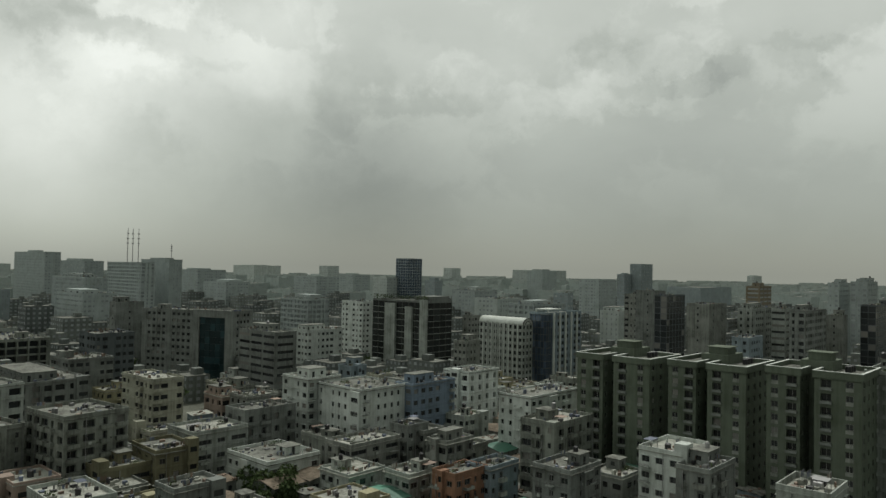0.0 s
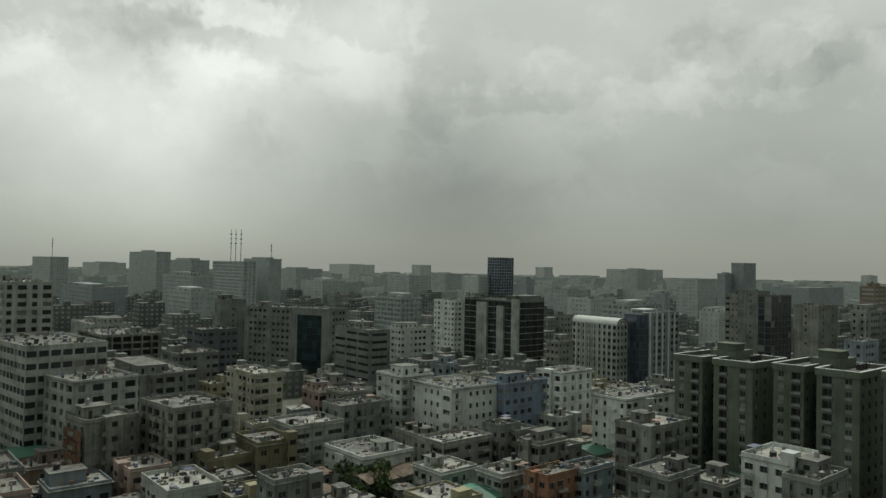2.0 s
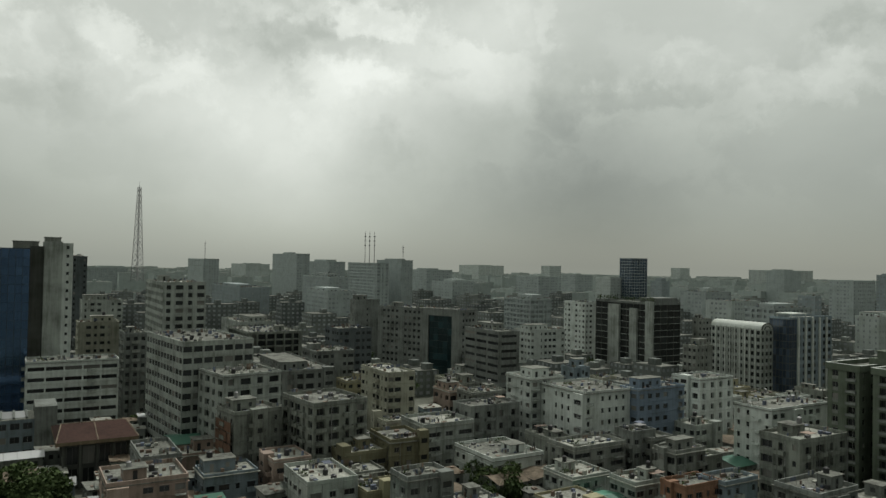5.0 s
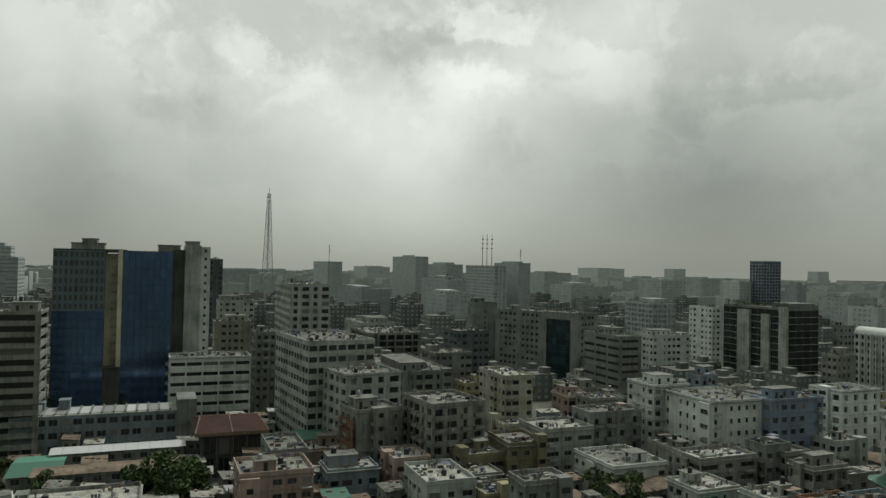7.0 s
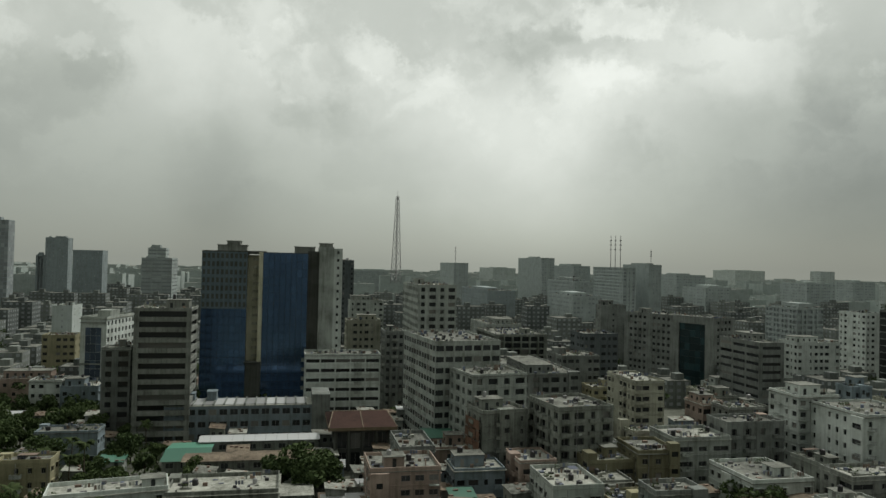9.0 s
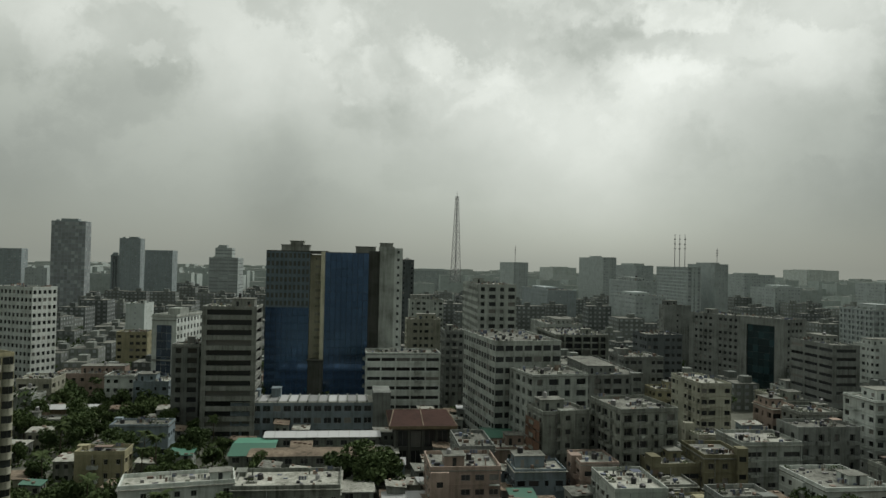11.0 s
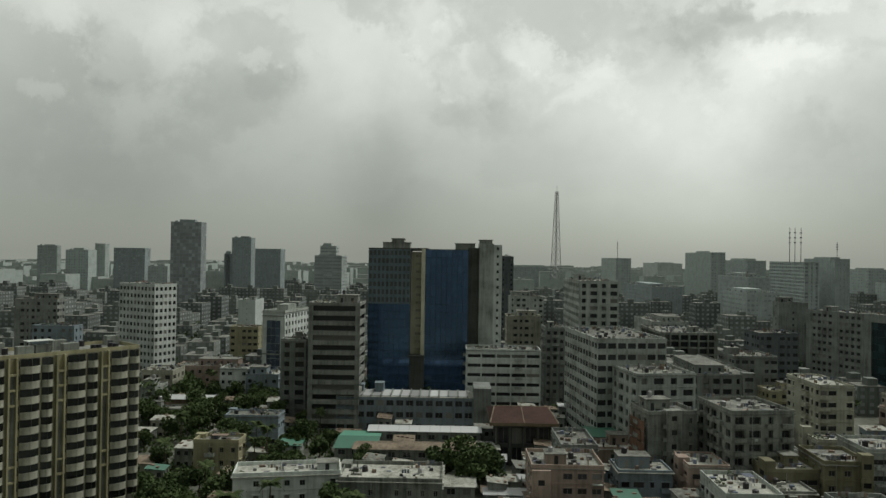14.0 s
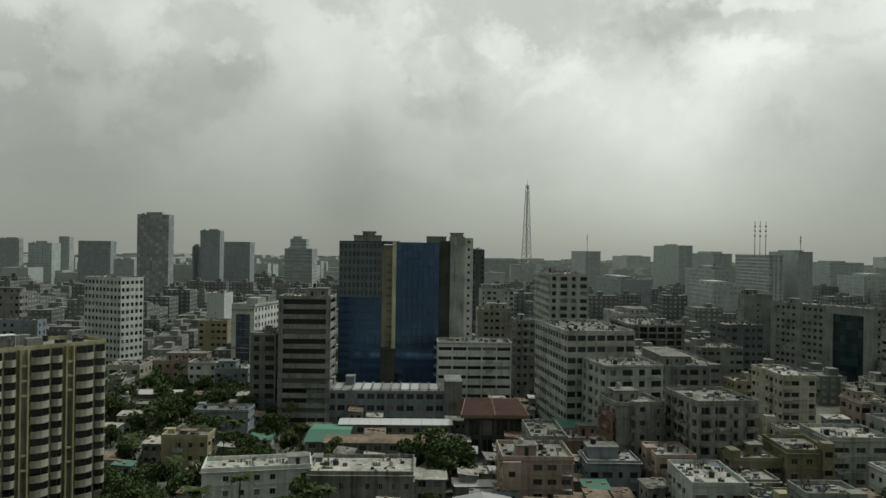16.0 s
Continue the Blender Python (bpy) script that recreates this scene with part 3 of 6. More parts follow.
        for e0, e1 in ((O, O + R * out), (O + U * w + R * out, O + U * w)):
            q.quad(e0, e1, e1 + Vector((0, 0, up)), e0 + Vector((0, 0, up)))
        back = O - R * 1.6
        q.quad(O + R * out + Vector((0, 0, up)), O + U * w + R * out + Vector((0, 0, up)), back + U * w + Vector((0, 0, up)), back + Vector((0, 0, up)))
        for e0, e1 in ((back, O), (O + U * w, back + U * w), (back + U * w, back)):
            q.quad(e0 + Vector((0, 0, h - 0.3)), e1 + Vector((0, 0, h - 0.3)), e1 + Vector((0, 0, up)), e0 + Vector((0, 0, up)))
        part("bay", q, [m, GLASS], e)
    if style in ("plain", "strip") and far < 300 and h > 9:
        mesh = None
        for o, du, nr, ln, side in faces[:2]:
            cols = max(1, round(ln / bay))
            j = rng.randrange(cols)
            if ln < 6:
                continue
            if mesh is None:
                mesh = balcony_mesh(rng.uniform(1.9, 2.9), rng.choice((0.55, 0.85, 0.95)), rng.choice((m, WALL["white"], WALL["pale"])), rng.random() < 0.4)
            p = Vector(o) + Vector(du) * (j + 0.5) * ln / cols
            for i in range(max(1, floors - 4), floors):
                part("balcony", mesh, None, e, m=pose(p.x, p.y, i * fh + 0.03, 0, 0, math.degrees(math.atan2(du[1], du[0]))))
    if style == "balcony" and near:
        for o, du, nr, ln, side in faces[:2]:
            cols = max(1, round(ln / bay))
            cw = ln / cols
            mesh = None
            for j in range(0, cols):
                if (j + gap) % 3 == 0:
                    continue
                for i in range(1, floors):
                    if mesh is None:
                        q = Shape()
                        w = cw * 0.72
                        q.box(-w / 2, w / 2, -1.0, 0, -0.08, 0.08)
                        q.box(-w / 2, w / 2, -1.0, -0.9, 0.08, 0.85)
                        q.box(-w / 2, -w / 2 + 0.1, -0.9, 0, 0.08, 0.85)
                        q.box(w / 2 - 0.1, w / 2, -0.9, 0, 0.08, 0.85)
                        mesh = q.mesh("balcony", [m])
                    p = Vector(o) + Vector(du) * (j + 0.5) * cw
                    part("balcony", mesh, None, e, m=pose(p.x, p.y, i * fh + 0.05, 0, 0, math.degrees(math.atan2(du[1], du[0]))))
    return e


# ------------------------------------------------------------ ground
s = Shape()
s.quad((-4800, -4800, 0), (4800, -4800, 0), (4800, 4800, 0), (-4800, 4800, 0))
tagged(new("ground", s.mesh("ground", [GROUND])), "dusty grey-brown ground between the buildings, reaching the horizon", "ground", kind="structure")

# -- town plan --
building('low_house', 53.0, 104.5, 8.9, 7, 30.0, wall='white', style='plain', roof='pale')
building('low_house', 52.8, 165.4, 14.6, 9.8, 21.0, wall='bright', style='plain', roof='pale', stairs=False)
building('low_house', 56.5, 155.8, 13.8, 7.1, 19.7, wall='grey', style='plain')
building('apartment_building', 30.9, 193.0, 17.8, 11.0, 21.3, wall='stained', style='balcony')
building('apartment_building', 30.5, 226.8, 25.4, 11.8, 22.7, wall='bright', style='plain')
building('low_house', 4.9, 171.6, 11.6, 7, 13.2, wall='orange', style='plain')
building('low_house', 13.1, 178.1, 11.2, 7, 13.2, wall='bluegrey', style='plain')
building('apartment_building', -40.6, 230.5, 12.8, 12.8, 25.6, wall='bright', style='plain')
building('apartment_building', -23.7, 224.5, 19.0, 19.8, 24.3, wall='bright', style='plain')
building('apartment_building', -4.7, 231.6, 19.6, 7.3, 24.4, wall='blue', style='plain')
building('apartment_building', 10.7, 259.8, 16.4, 11.6, 24.5, wall='bright', style='balcony')
building('apartment_building', -31.2, 258.1, 7, 7, 25.2, wall='bluegrey', style='plain')
building('office_building', -125.2, 374.7, 54.0, 18.0, 36.4, wall='grey', style='plain', turn=-18.4)
building('office_building', -168.9, 391.6, 15.2, 7.4, 38.6, wall='grey', style='blank')
building('office_building', -75.1, 315.3, 10.9, 26.8, 31.8, wall='grey', style='bands')
building('apartment_building', -66.0, 387.1, 22.9, 14.3, 26.6, wall='bright', style='plain')
building('apartment_building', -91.8, 488.5, 17.7, 29.4, 37.9, wall='grey', style='balcony')
building('apartment_building', -51.9, 458.5, 12.2, 19.6, 38.3, wall='bright', style='plain')
building('apartment_building', 17.1, 424.9, 7.7, 7, 32.8, wall='pale', style='plain')
building('apartment_building', 12.1, 346.2, 10.4, 7.7, 26.1, wall='pale', style='plain')
building('apartment_building', 120.6, 446.0, 22.3, 9.2, 46.4, wall='pale', style='plain')
building('office_building', 116.7, 410.0, 7, 14.5, 49.5, wall='grey', style='blank')
building('office_building', 125.4, 402.8, 22.9, 7, 47.5, wall='dark', style='glass')
building('office_building', 133.6, 369.1, 22.5, 11.4, 44.6, wall='pale', style='blank')
building('office_building', 243.7, 563.2, 25.4, 10.4, 50.6, wall='brown', style='bands')
building('apartment_building', 165.4, 384.2, 36.2, 7.0, 42.2, wall='white', style='plain')
building('apartment_building', 175.3, 377.6, 11.0, 7, 42.4, wall='white', style='bands')
building('apartment_building', 178.1, 355.7, 34.9, 7, 43.0, wall='grey', style='balcony')
building('apartment_building', 269.6, 496.7, 29.4, 7, 55.0, wall='grey', style='plain')
building('apartment_building', 280.0, 485.2, 28.9, 9.8, 56.2, wall='grey', style='plain')
building('office_building', 202.5, 375.1, 11.1, 7.3, 39.7, wall='pale', style='blank')
building('office_building', 232.2, 389.3, 46, 7, 45.1, wall='dark', style='glass')
building('apartment_building', 123.5, 503.3, 33.9, 14.0, 33.3, wall='white', style='plain')
building('office_building', 130.8, 313.0, 17.1, 7, 33.1, wall='bluegrey', style='plain')
building('apartment_building', 115.7, 185.8, 37.1, 7, 37.2, wall='white', style='balcony')
building('office_building', -37.9, 813.6, 22.4, 18.6, 69.7, wall='grey', style='blueglass')
# very far: white wall chosen to put haze into the colour
building('apartment_building', -203.0, 1301.5, 25.6, 23.7, 60.0, wall='white', style='plain')
building('office_building', 213.6, 786.1, 26.2, 13.1, 68.2, wall='dark', style='plain')
building('office_building', 192.8, 775.5, 16.2, 8.5, 57.1, wall='dark', style='plain')
building('apartment_building', 149.3, 703.6, 32.2, 21.4, 52.2, wall='grey', style='plain')
building('apartment_building', 137.3, 1012.1, 34.6, 25.2, 58.7, wall='grey', style='plain')
# next three are white for the same painted haze
building('apartment_building', 218.0, 1647.6, 95, 80.6, 59.2, wall='white', style='plain')
building('apartment_building', 20.2, 1618.8, 28.5, 25.0, 60.3, wall='white', style='plain')
building('apartment_building', 597.0, 1399.2, 40.3, 13.6, 56.4, wall='white', style='plain')
building('apartment_building', -64.1, 811.1, 15.5, 22.7, 48.3, wall='white', style='plain')
building('office_building', -9.8, 789.3, 11.7, 14.9, 46.5, wall='dark', style='plain')
building('apartment_building', -158.4, 915.1, 35.4, 45.2, 46.7, wall='grey', style='plain')
building('apartment_building', -122.5, 1014.0, 31.0, 29.6, 48.4, wall='grey', style='plain')
building('apartment_building', 85.9, 519.0, 7, 11.7, 43.8, wall='dark', style='plain')
building('apartment_building', 27.3, 618.9, 30.2, 24.7, 41.9, wall='grey', style='plain')
building('apartment_building', 41.5, 536.9, 30.7, 20.8, 38.7, wall='pale', style='plain')
building('apartment_building', 63.2, 486.6, 36.4, 20.2, 37.7, wall='grey', style='balcony')
building('apartment_building', 316.1, 897.8, 95, 41.5, 42.8, wall='dark', style='plain')
building('office_building', -460.9, 827.9, 16.2, 95, 69.3, wall='grey', style='plain')
building('office_building', -463.3, 933.7, 23.3, 81.8, 60.4, wall='grey', style='plain')
building('apartment_building', -288.7, 674.8, 13.0, 69.0, 59.8, wall='grey', style='balcony')
building('apartment_building', -273.0, 707.4, 13.0, 56.7, 62.9, wall='grey', style='plain')
building('apartment_building', -289.7, 881.1, 37.1, 42.1, 52.4, wall='grey', style='plain')
# nearly 2 km off, haze painted as a white wall
building('apartment_building', -484.1, 1901.1, 80.2, 95, 57.8, wall='white', style='plain')
building('apartment_building', -281.9, 565.9, 16.5, 62.8, 47.8, wall='grey', style='plain')
building('apartment_building', -235.2, 792.3, 27.4, 45.3, 40.7, wall='grey', style='plain')
building('apartment_building', -547.8, 768.3, 18.2, 85.3, 61.0, wall='grey', style='plain')
building('apartment_building', -717.9, 1144.9, 41.8, 95, 53.8, wall='pale', style='blank')
building('apartment_building', -743.3, 820.5, 57.9, 14, 46.4, wall='grey', style='plain')
building('apartment_building', -362.9, 562.2, 24.9, 95, 37.9, wall='dark', style='plain')
building('apartment_building', -256.2, 526.8, 23.7, 46, 37.7, wall='grey', style='plain')
building('apartment_building', -215.3, 281.3, 17.7, 46, 50.1, wall='white', style='balcony')
building('office_building', -147.0, 204.8, 22.3, 36.5, 35.3, wall='white', style='office', turn=55)
building('apartment_building', -123.0, 191.8, 18.0, 18.0, 27.3, wall='white', style='balcony', turn=58)
building('apartment_building', -107.1, 172.2, 13.4, 11.0, 20.7, wall='stained', style='plain', turn=57)
building('apartment_building', -89.4, 181.0, 16.0, 18.0, 23.4, wall='stained', style='balcony', turn=55)
building('apartment_building', -140.7, 250.2, 21.8, 45.5, 21.4, wall='grey', style='balcony')
building('apartment_building', -79.6, 178.6, 12.3, 17.6, 11.8, wall='yellow', style='strip', roof='pale', turn=49)
building('apartment_building', -69.0, 184.2, 10.5, 14.0, 14.4, wall='yellow', style='plain', turn=45)
building('apartment_building', -92.1, 234.1, 10.0, 20.9, 24.1, wall='cream_white', style='plain')
building('apartment_building', -63.2, 200.2, 16.1, 13.7, 15.7, wall='white', style='strip', roof='pale')
building('apartment_building', -52.4, 214.6, 17.4, 9.9, 18.6, wall='grey', style='balcony')
building('apartment_building', -43.4, 192.2, 16.1, 18.1, 11.0, wall='bright', style='plain')
building('apartment_building', -31.8, 207.4, 7.4, 14.1, 12.2, wall='stained', style='plain')
building('apartment_building', -20.9, 200.8, 18.0, 10.5, 13.0, wall='pale', style='strip')
building('apartment_building', -8.8, 211.4, 8.6, 7, 15.0, wall='grey', style='plain')
building('apartment_building', 2.8, 196.3, 10.8, 7, 14.6, wall='pale', style='balcony')
building('low_house', -75.7, 151.8, 11.7, 16.3, 12.3, wall='white', style='plain', roof='pale', turn=47, stairs=False)
building('low_house', -109.7, 134.3, 16.2, 14, 13.3, wall='pink', style='plain')
building('low_house', -121.0, 152.3, 9.1, 17.8, 13.2, wall='grey', style='plain')
building('office_building', -207.6, 346.0, 28.0, 40.8, 23.8, wall='stained', style='frame')
building('apartment_building', -141.6, 309.7, 16.3, 15.9, 30.2, wall='dark', style='plain')
building('apartment_building', -136.9, 279.2, 16.5, 17.0, 23.7, wall='grey', style='plain')
building('apartment_building', -138.0, 255.7, 13.7, 28.1, 20.2, wall='stained', style='plain')
building('apartment_building', -246.4, 391.9, 21.3, 41.7, 24.1, wall='white', style='plain')
building('apartment_building', -50.0, 147.6, 10.6, 7.6, 16.0, wall='grey', style='plain')
building('apartment_building', -343.0, 119.7, 12.0, 24.4, 45.7, wall='bright', style='grid', turn=109)
building('office_building', -217.2, 141.5, 17.6, 16.2, 43.7, wall='pale', style='stripes')
building('apartment_building', -197.3, 204.0, 28.1, 14, 25.2, wall='bright', style='strip')
building('apartment_building', -191.4, 226.8, 7.7, 14, 32.8, wall='grey', style='plain')
building('office_building', -331.8, 342.2, 13.0, 14, 60.6, wall='dark', style='plain')
building('office_building', -659.5, 266.0, 28.0, 13.7, 88.2, wall='dark', style='tower')
building('office_building', -728.8, 354.1, 20.5, 15.5, 77.0, wall='dark', style='plain')
building('office_building', -734.9, 340.8, 8.4, 8.0, 59.8, wall='dark', style='frame')
building('office_building', -763.9, 404.4, 29.0, 22.4, 65.9, wall='dark', style='plain')
building('office_building', -606.0, 385.9, 25.9, 33.2, 59.4, wall='grey', style='bands')
building('office_building', -603.7, 382.7, 15.2, 17.3, 68.5, wall='grey', style='bands')
building('office_building', -984.5, 224.5, 24.2, 8.9, 66.6, wall='grey', style='plain')
building('office_building', -982.0, 260.2, 28.1, 21.4, 61.8, wall='grey', style='plain')
building('office_building', -1065.1, 309.0, 14.0, 13.2, 70.9, wall='grey', style='plain')
building('office_building', -868.8, 284.6, 35.8, 15.6, 64.7, wall='dark', style='plain')
building('apartment_building', -767.5, 283.5, 20.4, 30.9, 46.0, wall='grey', style='plain')
building('apartment_building', -398.7, 87.3, 20.8, 7, 36.6, wall='pale', style='plain')
building('apartment_building', -337.7, 80.8, 17.8, 7, 29.0, wall='bluegrey', style='plain')
building('apartment_building', -347.2, 171.4, 14.3, 11.1, 23.1, wall='yellowish', style='plain')
building('apartment_building', -311.8, 137.6, 29.7, 13.4, 10.8, wall='pink', style='plain')
building('apartment_building', -439.7, 219.7, 10.9, 20.9, 30.6, wall='pale', style='blank')
building('apartment_building', -215.0, 109.4, 16.9, 8.6, 9.3, wall='bluegrey', style='plain')
building('low_house', -258.1, 97.1, 13.9, 7, 5.7, wall='pale', style='blank')
building('low_house', -186.7, 84.9, 12.0, 7, 10.5, wall='yellowish', style='plain')
building('low_house', -152.6, 86.3, 24.1, 9.3, 10.0, wall='bright', style='slit', roof='pale', turn=58)
building('low_house', -139.2, 106.8, 24.0, 14, 8.6, wall='stained', style='plain', roof='pale')
building('office_building', -231.0, 132.8, 9.0, 7.2, 30.1, wall='grey', style='balcony')
building('apartment_building', -287.0, 315.4, 19.3, 14, 37.9, wall='white', style='plain')
building('apartment_building', -247.7, 270.2, 16.6, 14, 31.4, wall='cream_white', style='plain')
building('low_house', 6.1, 205.4, 10.4, 10.8, 11.3, wall='stained', style='plain')
building('low_house', -4.2, 213.6, 8.8, 7.0, 13.2, wall='pale', style='balcony')
building('low_house', 8.2, 234.4, 10.6, 7.8, 13.8, wall='white', style='plain', roof='pale')
building('low_house', -6.8, 178.2, 9.5, 8.4, 11.0, wall='white', style='plain', roof='pale')
building('low_house', 28.8, 165.5, 12.7, 9.9, 16.5, wall='grey', style='plain')
building('low_house', -20.3, 205.7, 18.0, 7.1, 12.3, wall='pale', style='strip')
# -- end of plan --

# ------------------------------------------------------------ landmark buildings
BLACK = glossy("black_glass", (0.020, 0.023, 0.022), 0.1, 0.0, 0.4)
TEAL = glossy("dark_teal_glass", (0.018, 0.040, 0.045), 0.06, 0.3, 0.4)
TRIM = plaster("white_trim", (0.60, 0.60, 0.57), 0.3)
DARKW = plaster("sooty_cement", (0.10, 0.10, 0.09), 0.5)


def plot(x, y, a, b):
    PLOTS.append((x, y, max(a, b) / 2 + 1.5))


def rim(e, a, b, z, h, t, mat, over=0.0, name="parapet"):
    s = Shape()
    s.box(-a / 2 - over, a / 2 + over, -b / 2 - over, -b / 2 + t, z, z + h)
    s.box(-a / 2 - over, a / 2 + over, b / 2 - t, b / 2 + over, z, z + h)
    s.box(-a / 2 - over, -a / 2 + t, -b / 2 + t, b / 2 - t, z, z + h)
    s.box(a / 2 - t, a / 2 + over, -b / 2 + t, b / 2 - t, z, z + h)
    return part(name, s, mat, e)


def put_windows(e, spots):
    for p, du, nr, w, hh in spots:
        part("window", window_mesh(w, hh), None, e, m=pose(p.x, p.y, p.z, 0, 0, math.degrees(math.atan2(du.y, du.x))))


def green_tower(x, y, a, b, h):
    """A grey-green housing tower: two wings with a deep slot between them on the long front."""
    plot(x, y, a, b)
    e = thing("housing_tower", pose(x, y, 0, 0, 0, GRID), "grey-green housing tower with two wings and white-edged flat roof", "building", "green housing towers")
    m = WALL["green"]
    floors = round(h / 3.05)
    fh = h / floors
    n0, n1, deep = -0.02 * b, 0.13 * b, a * 0.42
    L, R, F, K = -a / 2, a / 2, -b / 2, b / 2
    ring = [(L, F), (L, n0), (L + deep, n0), (L + deep, n1), (L, n1), (L, K), (R, K), (R, F)]
    s, spots, balc = Shape(), [], []
    for i in range(8):
        p, q = Vector((*ring[(i + 1) % 8], 0)), Vector((*ring[i], 0))
        d = q - p
        ln = d.length
        d.normalize()
        nr = Vector((d.y, -d.x, 0))
        if i in (0, 4):
            half = ln / 2
            for k in range(2):
                o = p + d * half * k
                balcony = (k == 0) == (i == 0)
                sp = []
                facade(s, o, d, nr, half, 0, floors, fh, half, 2.2 if balcony else 1.55, 1.75 if balcony else 1.4, 0.55 if balcony else 0.9, 0.9 if balcony else 0.2, False, sp)
                spots += sp
                if not balcony:
                    q = Shape()
                    for z in range(floors):
                        c = o + d * half / 2
                        l0, l1 = c - d * 0.8 + nr * 0.05, c + d * 0.8 + nr * 0.05
                        z0, z1 = Vector((0, 0, z * fh + 0.05)), Vector((0, 0, z * fh + 0.85))
                        q.quad(l0 + z0, l1 + z0, l1 + z1, l0 + z1)
                        q.quad(l0 + z1, l1 + z1, l1 + z1 - nr * 0.06, l0 + z1 - nr * 0.06)
                    part("spandrel", q, WALL["pale"], e, "pale panels under the windows", kind="stuff")
                if balcony:
                    balc += [(o + d * half / 2, d, z) for z in range(1, floors)]
        elif i in (1, 2, 3):
            facade(s, p, d, nr, ln, 0, floors, fh, 4.0, 1.0, 1.2, 1.0, 0.2, True)
        else:
            facade(s, p, d, nr, ln, 0, floors, fh, 4.2, 1.5, 1.4, 0.9, 0.25, i != 7, spots if i == 7 else None)
    part("wall", s, [m, GLASS], e)
    put_windows(e, spots)
    q = Shape()
    q.box(-1.25, 1.25, -0.55, 0.0, -0.1, 0.02)
    q.box(-1.25, 1.25, -0.55, -0.47, 0.02, 0.55)
    q.box(-1.25, -1.17, -0.47, 0, 0.02, 0.55)
    q.box(1.17, 1.25, -0.47, 0, 0.02, 0.55)
    q = q.mesh("balcony", [WALL["grey"]])
    for p, d, z in balc:
        part("balcony", q, None, e, m=pose(p.x, p.y, z * fh + 0.1, 0, 0, math.degrees(math.atan2(d.y, d.x))))
    for f0, f1 in ((F, n0), (n1, K)):
        s = Shape()
        s.box(L + 0.1, R - 0.1, f0 + 0.1, f1 - 0.1, h - 0.05, h + 0.05)
        part("roof", s, ROOF, e)
        s, t = Shape(), Shape()
        for x0, x1, y0, y1 in ((L - 0.35, R + 0.35, f0 - 0.35, f0 + 0.2), (L - 0.35, R + 0.35, f1 - 0.2, f1 + 0.35), (L - 0.35, L + 0.2, f0 + 0.2, f1 - 0.2), (R - 0.2, R + 0.35, f0 + 0.2, f1 - 0.2)):
            s.box(x0, x1, y0, y1, h - 0.45, h + 1.15)
            t.box(x0 - 0.03, x1 + 0.03, y0 - 0.03, y1 + 0.03, h + 1.15, h + 1.24)
        part("parapet", s, m, e)
        part("coping", t, TRIM, e, "white-painted coping")
    s = Shape()
    s.box(L + deep, R - 1.0, n0 - 2.0, n1 + 2.0, h, h + 2.6)
    s.box(L + deep + 1.0, R - 5.0, n0 - 1.5, n1 + 0.5, h + 2.6, h + 4.4)
    s.box(L + deep + 0.6, R - 4.6, n0 - 1.9, n1 + 0.9, h + 4.4, h + 4.6)
    part("stair_house", s, m, e)
    for k in range(3):
        s = Shape()
        s.tube((R - 2.5 - k * 1.9, n0 - 4.5, h + 0.05), (R - 2.5 - k * 1.9, n0 - 4.5, h + 1.5), 0.7, 0.7, 12)
        part("water_tank", s, TANK, e)


green_tower(54.1, 211.7, 18.9, 22.4, 35.4)
green_tower(75.0, 196.2, 20.5, 20.2, 35.8)
green_tower(90.9, 174.4, 17.2, 20.2, 37.2)


